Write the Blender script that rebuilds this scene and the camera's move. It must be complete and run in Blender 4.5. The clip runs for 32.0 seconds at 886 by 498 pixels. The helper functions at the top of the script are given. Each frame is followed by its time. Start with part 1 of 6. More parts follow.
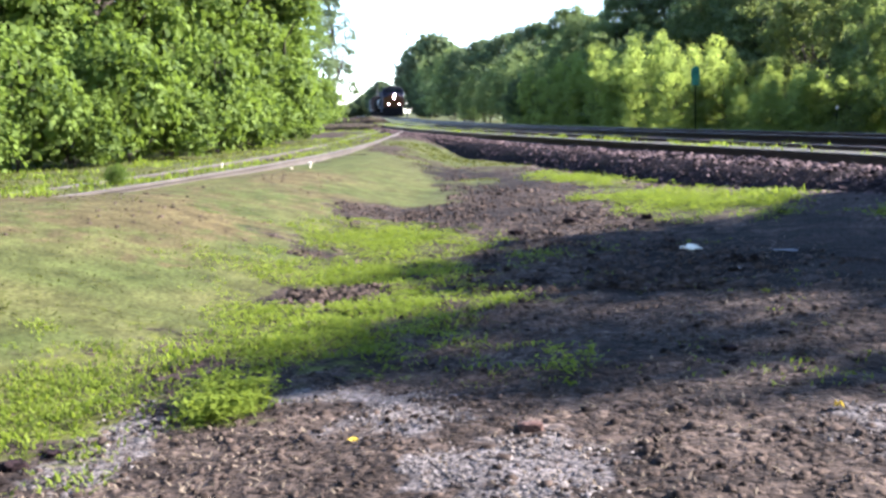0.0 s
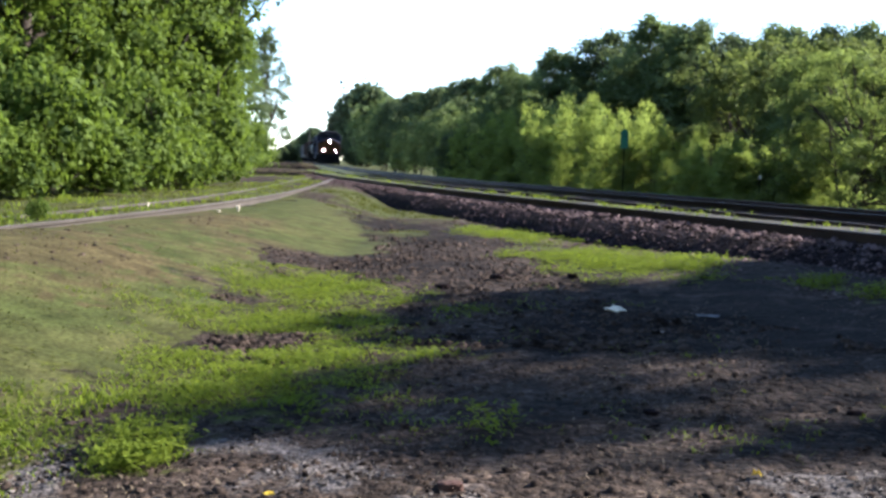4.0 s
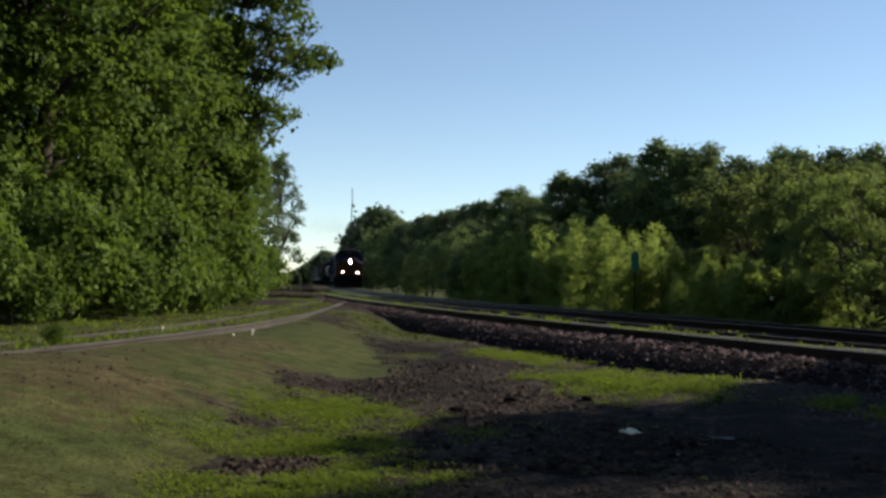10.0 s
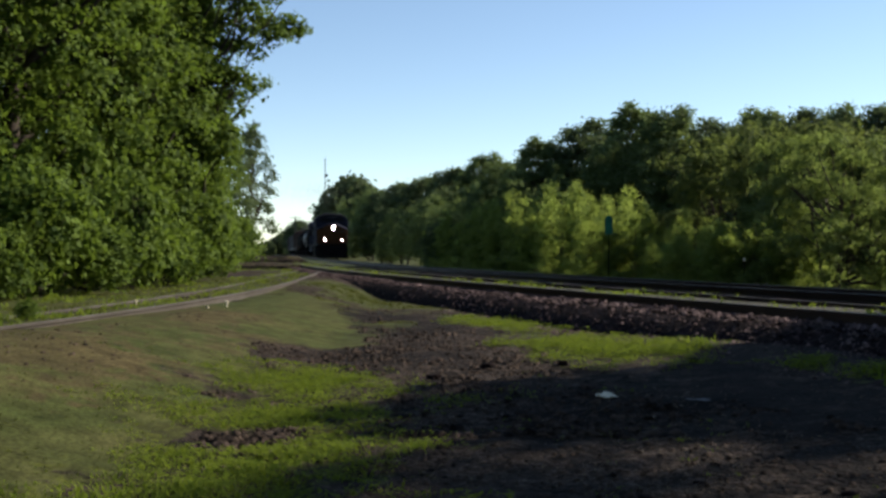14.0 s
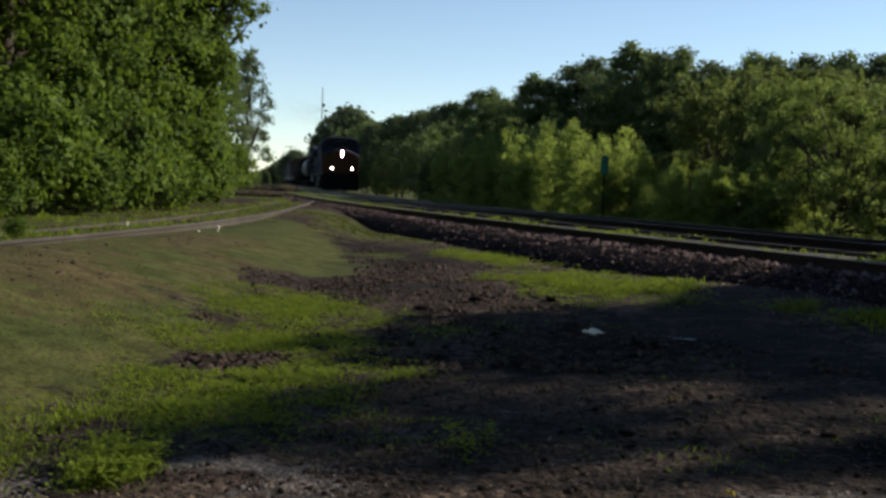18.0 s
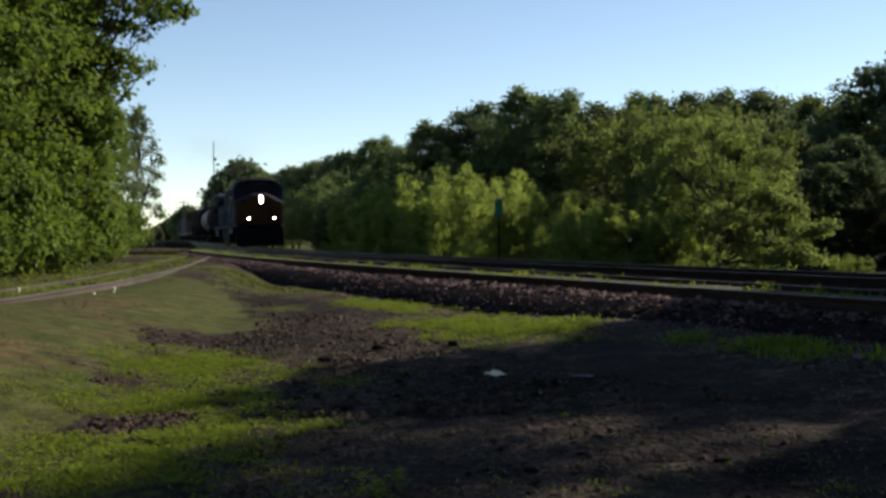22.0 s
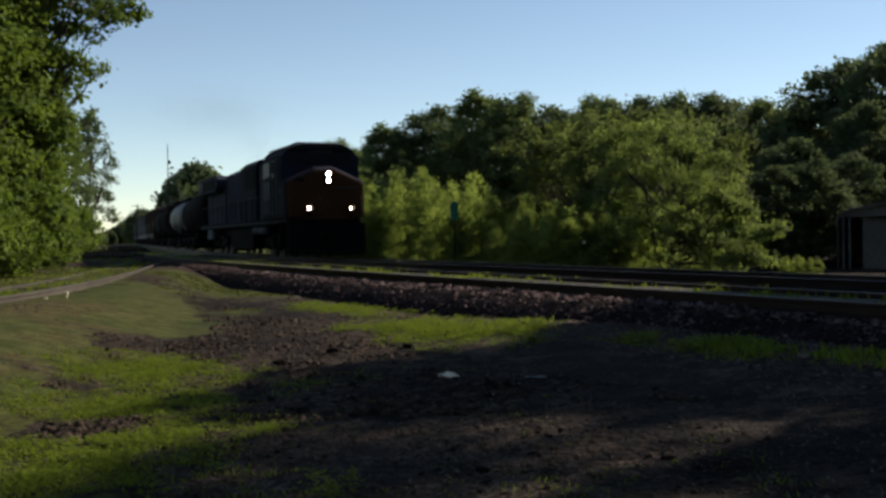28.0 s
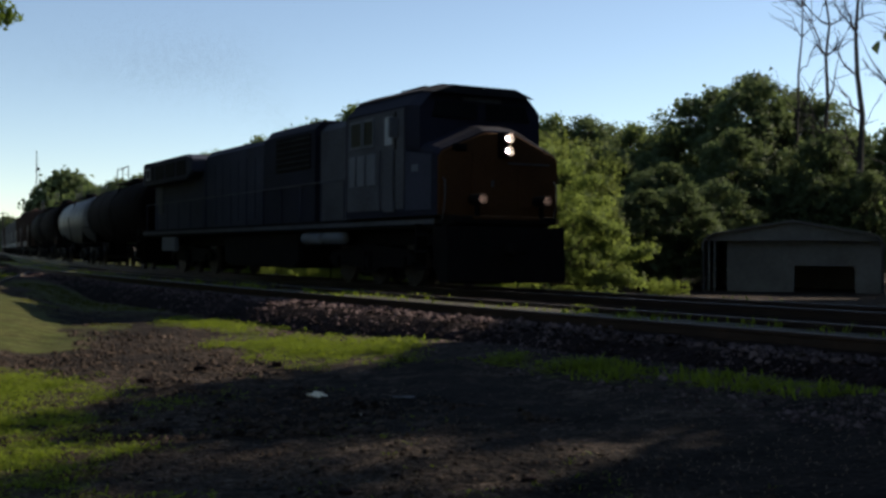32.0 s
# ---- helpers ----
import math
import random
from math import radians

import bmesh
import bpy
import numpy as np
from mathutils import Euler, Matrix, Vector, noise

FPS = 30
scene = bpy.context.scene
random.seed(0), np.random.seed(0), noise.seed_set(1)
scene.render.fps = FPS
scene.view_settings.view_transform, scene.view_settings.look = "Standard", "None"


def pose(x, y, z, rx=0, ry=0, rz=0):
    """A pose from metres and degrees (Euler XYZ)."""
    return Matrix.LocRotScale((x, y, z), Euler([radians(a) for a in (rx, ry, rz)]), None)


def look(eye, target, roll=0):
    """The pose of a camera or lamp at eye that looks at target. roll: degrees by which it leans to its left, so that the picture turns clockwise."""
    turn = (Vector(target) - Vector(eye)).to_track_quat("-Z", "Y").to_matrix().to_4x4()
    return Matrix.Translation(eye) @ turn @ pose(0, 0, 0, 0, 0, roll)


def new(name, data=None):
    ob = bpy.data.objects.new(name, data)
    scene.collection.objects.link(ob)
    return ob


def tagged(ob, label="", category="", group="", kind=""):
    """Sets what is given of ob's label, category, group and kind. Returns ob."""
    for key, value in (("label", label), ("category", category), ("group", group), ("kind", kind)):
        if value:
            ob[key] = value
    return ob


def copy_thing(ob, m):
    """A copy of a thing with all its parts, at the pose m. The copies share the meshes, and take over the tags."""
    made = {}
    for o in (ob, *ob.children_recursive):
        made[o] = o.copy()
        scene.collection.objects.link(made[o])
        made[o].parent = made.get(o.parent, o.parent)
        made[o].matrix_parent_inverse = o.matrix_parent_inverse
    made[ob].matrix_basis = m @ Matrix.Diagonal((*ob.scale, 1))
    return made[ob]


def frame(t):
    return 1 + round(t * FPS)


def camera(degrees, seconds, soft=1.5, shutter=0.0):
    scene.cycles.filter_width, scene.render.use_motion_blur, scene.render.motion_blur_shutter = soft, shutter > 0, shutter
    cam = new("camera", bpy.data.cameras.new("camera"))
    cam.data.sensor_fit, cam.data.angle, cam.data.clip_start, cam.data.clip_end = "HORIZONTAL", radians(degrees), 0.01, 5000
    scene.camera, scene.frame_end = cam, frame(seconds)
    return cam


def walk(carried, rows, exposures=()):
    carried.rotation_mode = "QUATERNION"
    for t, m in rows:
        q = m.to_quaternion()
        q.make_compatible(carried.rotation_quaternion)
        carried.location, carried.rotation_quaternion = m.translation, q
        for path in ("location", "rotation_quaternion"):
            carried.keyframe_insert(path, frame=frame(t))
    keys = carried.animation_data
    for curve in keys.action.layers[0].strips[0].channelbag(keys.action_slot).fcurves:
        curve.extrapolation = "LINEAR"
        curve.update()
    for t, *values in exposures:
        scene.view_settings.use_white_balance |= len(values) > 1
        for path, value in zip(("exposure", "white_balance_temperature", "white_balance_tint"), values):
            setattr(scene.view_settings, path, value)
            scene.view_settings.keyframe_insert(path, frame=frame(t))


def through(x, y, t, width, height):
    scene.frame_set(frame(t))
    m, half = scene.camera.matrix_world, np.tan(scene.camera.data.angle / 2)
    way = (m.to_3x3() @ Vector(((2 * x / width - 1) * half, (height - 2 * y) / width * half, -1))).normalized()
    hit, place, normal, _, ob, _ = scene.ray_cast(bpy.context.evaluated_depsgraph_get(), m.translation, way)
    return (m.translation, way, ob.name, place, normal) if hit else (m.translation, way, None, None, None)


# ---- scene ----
cam = camera(42.8, 32.0, soft=3.0)


def aim(x, y, z, yaw, pitch, roll):
    """A camera pose from its place, the yaw to the left of +y, the pitch up and the roll."""
    return pose(x, y, z) @ pose(0, 0, 0, 90 + pitch, 0, yaw) @ pose(0, 0, 0, 0, 0, roll)


PATH = [
    (0, aim(-0.01, 0.118, 1.475, 12.66, -6.95, -1.5)), (0.5, aim(-0.004, 0.12, 1.487, 13.23, -7.27, -2.01)),
    (1, aim(0.014, 0.18, 1.496, 9.16, -6.05, -1.33)), (1.5, aim(-0.009, 0.141, 1.495, 10.05, -3.33, -0.68)),
    (2, aim(-0.006, 0.13, 1.49, 10.42, -4.95, -0.09)), (2.5, aim(-0.022, 0.122, 1.482, 8.27, -4.28, 2.02)),
    (4.5, aim(-0.031, 0.176, 1.495, 9.74, -4.35, 0.59)), (5, aim(-0.04, 0.194, 1.501, 10.26, -0.13, -0.29)),
    (5.5, aim(-0.037, 0.155, 1.504, 8.54, 0.02, 1.63)), (6, aim(-0.01, 0.123, 1.517, 9.95, -1.03, -0.21)),
    (6.5, aim(-0.012, 0.142, 1.515, 9.42, -0.51, 1.86)), (7, aim(-0.015, 0.114, 1.513, 9.29, -0.71, 1)),
    (7.5, aim(-0.056, 0.119, 1.493, 9.2, 0.06, 1.93)), (8, aim(-0.052, 0.114, 1.501, 8.98, -0.1, 3.53)),
    (8.5, aim(-0.064, 0.074, 1.493, 9, 0.48, 1.32)), (9, aim(-0.052, 0.084, 1.491, 8.95, 0.81, 0.98)),
    (9.5, aim(-0.046, 0.062, 1.496, 8.78, 1.91, 0.69)), (10, aim(-0.037, 0.029, 1.499, 9.6, 1.79, 1.18)),
    (10.5, aim(-0.04, 0.073, 1.484, 7.58, -1.56, 0.84)), (11, aim(-0.043, 0.079, 1.487, 8.16, -0.66, 0.19)),
    (11.5, aim(-0.054, 0.078, 1.498, 7.86, -0.45, 0.18)), (12, aim(-0.039, 0.089, 1.505, 7.74, -0.18, -0.5)),
    (12.5, aim(-0.057, 0.092, 1.491, 7.16, 0.03, 0.3)), (13, aim(-0.075, 0.089, 1.5, 8.84, 0.02, 0.14)),
    (13.5, aim(-0.042, 0.06, 1.49, 8.66, 0.06, 0.53)), (14, aim(-0.032, 0.062, 1.504, 8.3, 0.15, 0.01)),
    (14.5, aim(-0.039, 0.09, 1.487, 7.87, -0.04, 0.24)), (16.5, aim(-0.052, 0.086, 1.495, 6.35, -0.68, 0.16)),
    (17, aim(-0.044, 0.086, 1.489, 6.3, -0.46, -0.18)), (17.5, aim(-0.043, 0.09, 1.474, 5.06, -0.65, 1.9)),
    (18, aim(-0.011, 0.12, 1.465, 7.94, -3.13, 2.09)), (18.5, aim(0.048, -0.074, 1.502, 0.39, -2.38, -0.34)),
    (19, aim(0.036, -0.099, 1.5, 0.16, -1.81, -0.39)), (19.5, aim(0.064, -0.052, 1.545, 2.05, -2.37, 0.45)),
    (20, aim(0.027, -0.049, 1.513, 3.04, -2.07, -0.71)), (20.5, aim(0.018, -0.049, 1.506, 4.17, -0.94, -0.53)),
    (21, aim(0.019, -0.012, 1.502, 3.2, -0.32, -1.51)), (21.5, aim(0.024, -0.054, 1.502, 2.03, 0.14, -0.77)),
    (22, aim(0.003, -0.074, 1.496, 2.84, -0.71, -0.51)), (22.5, aim(0, -0.083, 1.509, 2.35, -0.67, 0.01)),
    (23, aim(0.006, -0.107, 1.498, 2.38, -0.32, -0.69)), (23.5, aim(0.02, -0.11, 1.505, 2.05, -0.15, -0.63)),
    (24, aim(0.032, -0.126, 1.504, 1.59, -0.44, -1.38)), (24.5, aim(0.02, -0.105, 1.501, 0.88, 0.36, 0.23)),
    (26.5, aim(0.059, -0.157, 1.513, -0.85, -1.83, -1.61)), (27, aim(0.06, -0.176, 1.51, -0.87, -1.36, -1.39)),
    (27.5, aim(0.053, -0.179, 1.513, -0.83, -0.9, -1.32)), (28, aim(0.035, -0.175, 1.499, 0.64, -0.59, -0.71)),
    (28.5, aim(0.04, -0.142, 1.494, 1.14, -0.53, -0.58)), (29, aim(0.053, -0.163, 1.503, 0.21, -0.35, -1.26)),
    (29.5, aim(0.052, -0.206, 1.499, 0.13, -0.02, -1.15)), (30, aim(0.051, -0.214, 1.497, -0.08, 0.14, -0.56)),
    (30.5, aim(0.054, -0.208, 1.506, -0.52, 0.15, -0.8)), (31, aim(0.059, -0.209, 1.502, -1.34, 0.24, -0.72)),
    (31.5, aim(0.084, -0.228, 1.523, -3.72, 0.21, -0.04)), (32, aim(0.1, -0.21, 1.543, -5.53, 0.18, 0.38)),
]
EXPOSURES = [(0, 2.92, 5850, 21.0), (1, 2.98, 5200, 28.0), (2, 2.66, 5150, 31.0), (2.5, 2.53, 5250, 29.0), (4.5, 1.7, 6150, 14.0), (5, 1.25, 6266, 13.0), (6, 0.85, 6500, 11.0), (7, 0.5, 6509, 11.0), (8, 0.45, 6518, 11.0), (9, 0.46, 6527, 11.0), (10, 0.55, 6536, 11.0), (13, 0.75, 6563, 11.0), (17, 0.75, 6600, 11.0), (18, 0.53, 6650, 11.3), (19, 1.15, 6700, 11.7), (20, 0.9, 6750, 12.0), (21, 1, 6800, 12.3), (22, 0.7, 6850, 12.7), (23, 0.62, 6900, 13.0), (27, 0.34, 6944, 12.4), (28, 0.44, 6955, 12.4), (32, 0.57, 7000, 13.0)]
walk(cam, PATH, EXPOSURES)

# ---- light: an evening sun to the right, above the trees beyond the tracks ----
SUN_AZ, SUN_EL = 62, 30
world = bpy.data.worlds.new("sky")
scene.world = world
world.use_nodes = True
wn = world.node_tree.nodes
sky = wn.new("ShaderNodeTexSky")
sky.sky_type, sky.sun_disc = "NISHITA", False
sky.sun_elevation, sky.sun_rotation = radians(SUN_EL), radians(SUN_AZ)
sky.altitude = 2500
sky.air_density, sky.dust_density, sky.ozone_density = 1.0, 0.0, 1.4
wn["Background"].inputs["Strength"].default_value = 0.107
tint = wn.new("ShaderNodeMix")
tint.data_type, tint.blend_type = "RGBA", "MULTIPLY"
tint.inputs["Factor"].default_value = 1.0
tint.inputs["B"].default_value = (1.03, 1.02, 0.96, 1)
world.node_tree.links.new(sky.outputs[0], tint.inputs["A"])
world.node_tree.links.new(tint.outputs["Result"], wn["Background"].inputs["Color"])
sun = new("sun", bpy.data.lights.new("sun", "SUN"))
sun.data.energy, sun.data.angle, sun.data.color = 5.0, radians(0.6), (1.0, 0.93, 0.8)
sun_way = Vector((math.sin(radians(SUN_AZ)) * math.cos(radians(SUN_EL)), math.cos(radians(SUN_AZ)) * math.cos(radians(SUN_EL)), math.sin(radians(SUN_EL))))
sun.matrix_world = look((40, 10, 40), Vector((40, 10, 40)) - sun_way)

# ---- materials ----
def rgb(c):
    return (*c, 1.0)


def material(name, base, dark=None, rough=0.8, metal=0.0, scale=3.0, fine=40.0, bump=0.2, amount=0.5, islands=0.0, objects=0.0, spec=0.3, coords="Object"):
    """A surface with broad and fine variation between two colours and a fine relief."""
    m = bpy.data.materials.new(name)
    m.use_nodes = True
    n, link = m.node_tree.nodes, m.node_tree.links.new
    bsdf = n["Principled BSDF"]
    bsdf.inputs["Roughness"].default_value, bsdf.inputs["Metallic"].default_value = rough, metal
    bsdf.inputs["Specular IOR Level"].default_value = spec
    tc = n.new("ShaderNodeTexCoord")
    broad, grain = n.new("ShaderNodeTexNoise"), n.new("ShaderNodeTexNoise")
    broad.inputs["Scale"].default_value, broad.inputs["Detail"].default_value = scale, 5
    grain.inputs["Scale"].default_value, grain.inputs["Detail"].default_value = fine, 4
    for tex in (broad, grain):
        link(tc.outputs[coords], tex.inputs["Vector"])
    both = n.new("ShaderNodeMath")
    both.operation = "MULTIPLY_ADD"
    link(grain.outputs["Fac"], both.inputs[0])
    both.inputs[1].default_value = 0.6
    link(broad.outputs["Fac"], both.inputs[2])
    ramp = n.new("ShaderNodeMapRange")
    ramp.inputs["From Min"].default_value, ramp.inputs["From Max"].default_value = 0.55, 1.05
    ramp.inputs["To Min"].default_value, ramp.inputs["To Max"].default_value = 0.5 - amount, 0.5 + amount
    link(both.outputs[0], ramp.inputs["Value"])
    mix = n.new("ShaderNodeMix")
    mix.data_type = "RGBA"
    mix.inputs["A"].default_value, mix.inputs["B"].default_value = rgb(dark or [c * 0.5 for c in base]), rgb(base)
    value = ramp.outputs[0]
    if islands or objects:
        more = n.new("ShaderNodeMath")
        more.operation = "MULTIPLY_ADD"
        src = n.new("ShaderNodeNewGeometry").outputs["Random Per Island"] if islands else n.new("ShaderNodeObjectInfo").outputs["Random"]
        link(src, more.inputs[0])
        more.inputs[1].default_value = islands or objects
        less = n.new("ShaderNodeMath")
        less.operation = "SUBTRACT"
        link(value, less.inputs[0])
        less.inputs[1].default_value = (islands or objects) / 2
        link(less.outputs[0], more.inputs[2])
        more.use_clamp = True
        value = more.outputs[0]
    link(value, mix.inputs["Factor"])
    link(mix.outputs["Result"], bsdf.inputs["Base Color"])
    if bump:
        b = n.new("ShaderNodeBump")
        b.inputs["Strength"].default_value, b.inputs["Distance"].default_value = bump, 0.02
        link(grain.outputs["Fac"], b.inputs["Height"])
        link(b.outputs[0], bsdf.inputs["Normal"])
    return m


def rubble(m, sizes=(16, 42), depth=0.6):
    """Adds the uneven cells of loose stones and clods to a material's colour and relief."""
    n, link = m.node_tree.nodes, m.node_tree.links.new
    bsdf = n["Principled BSDF"]
    colour = bsdf.inputs["Base Color"].links[0].from_socket
    tc, warp, add = n.new("ShaderNodeTexCoord"), n.new("ShaderNodeTexNoise"), n.new("ShaderNodeVectorMath")
    warp.inputs["Scale"].default_value = 9
    link(tc.outputs["Object"], warp.inputs["Vector"])
    push = n.new("ShaderNodeVectorMath")
    push.operation = "SCALE"
    push.inputs["Scale"].default_value = 0.07
    link(warp.outputs["Color"], push.inputs[0])
    link(tc.outputs["Object"], add.inputs[0])
    link(push.outputs[0], add.inputs[1])
    for size in sizes:
        cell, tone, mix = n.new("ShaderNodeTexVoronoi"), n.new("ShaderNodeMapRange"), n.new("ShaderNodeMix")
        cell.inputs["Scale"].default_value = size
        link(add.outputs[0], cell.inputs["Vector"])
        split = n.new("ShaderNodeSeparateColor")
        link(cell.outputs["Color"], split.inputs[0])
        link(split.outputs[0], tone.inputs["Value"])
        tone.inputs["To Min"].default_value, tone.inputs["To Max"].default_value = 0.55, 1.5
        mix.data_type, mix.blend_type = "RGBA", "MULTIPLY"
        mix.inputs["Factor"].default_value = 1.0
        link(colour, mix.inputs["A"])
        link(tone.outputs[0], mix.inputs["B"])
        colour = mix.outputs["Result"]
        b = n.new("ShaderNodeBump")
        b.inputs["Strength"].default_value, b.inputs["Distance"].default_value = depth, 0.5 / size
        b.invert = True
        link(cell.outputs["Distance"], b.inputs["Height"])
        if bsdf.inputs["Normal"].links:
            link(bsdf.inputs["Normal"].links[0].from_socket, b.inputs["Normal"])
        link(b.outputs[0], bsdf.inputs["Normal"])
    link(colour, bsdf.inputs["Base Color"])
    return m


def leaf_material(name, light, dark, through, share=0.45):
    """Leaves: a colour that varies from leaf to leaf and across the crown, and light that passes through them."""
    m = material(name, light, dark, rough=0.75, scale=0.8, fine=3.0, bump=0.0, amount=0.6, islands=0.55, spec=0.1)
    n, link = m.node_tree.nodes, m.node_tree.links.new
    bsdf, out = n["Principled BSDF"], n["Material Output"]
    thin = n.new("ShaderNodeBsdfTranslucent")
    thin.inputs["Color"].default_value = rgb(through)
    blend = n.new("ShaderNodeMixShader")
    blend.inputs[0].default_value = share
    link(bsdf.outputs[0], blend.inputs[1])
    link(thin.outputs[0], blend.inputs[2])
    link(blend.outputs[0], out.inputs["Surface"])
    return m


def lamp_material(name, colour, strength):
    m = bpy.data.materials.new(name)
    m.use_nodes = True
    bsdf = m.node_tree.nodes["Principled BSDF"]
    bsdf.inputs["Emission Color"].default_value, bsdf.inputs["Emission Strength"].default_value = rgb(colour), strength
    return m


LEAF_BROAD = leaf_material("broad_leaves", (0.108, 0.156, 0.026), (0.022, 0.04, 0.0078), (0.165, 0.245, 0.031), 0.3)
LEAF_LIGHT = leaf_material("light_leaves", (0.145, 0.192, 0.066), (0.04, 0.065, 0.022), (0.245, 0.32, 0.07), 0.38)
LEAF_YELLOW = leaf_material("yellow_green_leaves", (0.2, 0.252, 0.074), (0.055, 0.09, 0.024), (0.34, 0.43, 0.082), 0.45)
LEAF_DARK = leaf_material("dark_leaves", (0.115, 0.148, 0.07), (0.03, 0.046, 0.024), (0.13, 0.175, 0.066), 0.38)
LEAF_BLUE = leaf_material("bluish_leaves", (0.14, 0.182, 0.073), (0.036, 0.058, 0.024), (0.19, 0.255, 0.075), 0.38)
LEAF_MID = leaf_material("mid_green_leaves", (0.125, 0.158, 0.05), (0.034, 0.05, 0.017), (0.175, 0.22, 0.052), 0.38)
BARK = material("bark", (0.06, 0.045, 0.0325), (0.025, 0.02, 0.015), rough=0.95, scale=4, fine=25, bump=0.6)
BARK_PALE = material("pale_bark", (0.05, 0.044, 0.038), (0.024, 0.02, 0.017), rough=0.95, scale=4, fine=25, bump=0.6)
STEEL_RAIL = material("rusty_rail_steel", (0.028, 0.01512, 0.01008), (0.0105, 0.005904, 0.004704), rough=0.6, metal=0.6, scale=2, fine=30)
STEEL_HEAD = material("worn_rail_head", (0.06, 0.056, 0.054), (0.03, 0.026, 0.023), rough=0.5, metal=0.6, scale=1, fine=20, bump=0.05)
RAIL_RUST = material("rusty_rail_head", (0.0975, 0.0728, 0.06075), (0.0455, 0.0312, 0.0243), rough=0.6, metal=0.3, scale=1, fine=20)
RAIL_PALE = material("pale_siding_rail_head", (0.105, 0.095, 0.08), (0.05, 0.043, 0.035), rough=0.7, metal=0.1, scale=1, fine=20)
RAIL_DULL = material("dull_siding_rail", (0.075, 0.063, 0.052), (0.035, 0.028, 0.022), rough=0.8, metal=0.2, scale=1, fine=20)
TIE = material("weathered_timber_tie", (0.0264, 0.0204, 0.0156), (0.012, 0.0096, 0.00792), spec=0.04, rough=0.95, scale=2, fine=18, bump=0.5, objects=0.5)
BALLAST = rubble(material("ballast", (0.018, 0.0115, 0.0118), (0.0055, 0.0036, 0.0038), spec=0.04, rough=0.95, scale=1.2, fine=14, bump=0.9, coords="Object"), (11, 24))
BALLAST_STONE = material("ballast_stone", (0.13, 0.093, 0.09), (0.0048, 0.003, 0.0034), spec=0.04, rough=0.9, scale=3, fine=30, bump=0.2, islands=1.0)
DRY_FILL = rubble(material("dry_grassy_fill", (0.045, 0.041, 0.025), (0.015, 0.0145, 0.0085), rough=0.95, scale=1.5, fine=14, bump=0.7), (9, 22))
GRASSY_FILL = rubble(material("olive_grass_fill", (0.075, 0.082, 0.026), (0.035, 0.043, 0.013), rough=0.95, scale=1.5, fine=14, bump=0.7), (9, 22))
PALE_STONE = material("pale_gravel_stone", (0.1641, 0.1455, 0.1328), (0.05013, 0.04276, 0.03818), spec=0.04, rough=0.9, scale=3, fine=30, bump=0.2, islands=0.9)
DIRT_STONE = material("brown_pebble", (0.068, 0.05, 0.039), (0.0105, 0.0078, 0.0065), spec=0.04, rough=0.9, scale=3, fine=30, bump=0.2, islands=0.9)
GRASS_BRIGHT = leaf_material("bright_weeds", (0.172, 0.224, 0.026), (0.06, 0.09, 0.011), (0.19, 0.25, 0.024))
GRASS_DRY = leaf_material("mown_dry_grass", (0.09, 0.088, 0.0195), (0.043, 0.055, 0.0095), (0.0765, 0.08925, 0.014))
NAVY = material("navy_locomotive_paint", (0.04, 0.044, 0.066), (0.024, 0.026, 0.038), rough=0.85, scale=0.6, fine=12, bump=0.03, spec=0.08)
NAVY_DEEP = material("deep_navy_paint", (0.0154, 0.0162, 0.0294), (0.0094, 0.0094, 0.0159), rough=0.8, scale=0.6, fine=12, bump=0.03, spec=0.1)
GREY_PAINT = material("grey_cab_paint", (0.075, 0.078, 0.09), (0.042, 0.044, 0.052), rough=0.85, scale=0.7, fine=12, bump=0.03, spec=0.08)
CAB_GREY = material("blue_grey_cab_panel", (0.12, 0.13, 0.155), (0.07, 0.078, 0.095), rough=0.7, scale=0.7, fine=12, bump=0.03, spec=0.15)
FRAME_GREY = material("pale_window_frame", (0.28, 0.3, 0.33), (0.17, 0.18, 0.2), rough=0.6, scale=1, fine=12, bump=0.02)
# yellow taken down to brown: the backlit front's shade is in the colour
YELLOW_SHADED = material("shaded_yellow_nose_paint", (0.066, 0.029, 0.0105), (0.04, 0.017, 0.007), rough=0.85, scale=0.8, fine=14, bump=0.03, spec=0.08)
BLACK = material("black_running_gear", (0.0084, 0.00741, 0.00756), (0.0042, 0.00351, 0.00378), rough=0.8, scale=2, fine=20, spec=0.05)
ROOF_GREY = material("sooty_roof", (0.0245, 0.0245, 0.02812), (0.0105, 0.0105, 0.01238), rough=0.85, scale=1, fine=12, spec=0.08)
SILVER = material("pale_tank_paint", (0.11, 0.112, 0.118), (0.035, 0.034, 0.035), rough=0.5, scale=0.5, fine=9, bump=0.03, spec=0.3)
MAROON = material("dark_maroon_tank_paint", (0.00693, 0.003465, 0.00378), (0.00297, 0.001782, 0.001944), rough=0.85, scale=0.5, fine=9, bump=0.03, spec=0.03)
HOPPER_GREY = material("grey_hopper_paint", (0.1428, 0.1428, 0.1386), (0.0714, 0.063, 0.0588), rough=0.7, scale=0.5, fine=8, bump=0.05)
BOXCAR_BROWN = material("brown_boxcar_paint", (0.0576, 0.0288, 0.0198), (0.0252, 0.0144, 0.0108), rough=0.75, scale=0.5, fine=8, bump=0.05)
GLASS = material("dark_window_glass", (0.005, 0.0055, 0.00625), (0.003, 0.00325, 0.00375), rough=0.3, bump=0.0, spec=0.1)
WHEEL = material("steel_wheel", (0.048, 0.04, 0.036), (0.02, 0.016, 0.014), rough=0.6, metal=0.5)
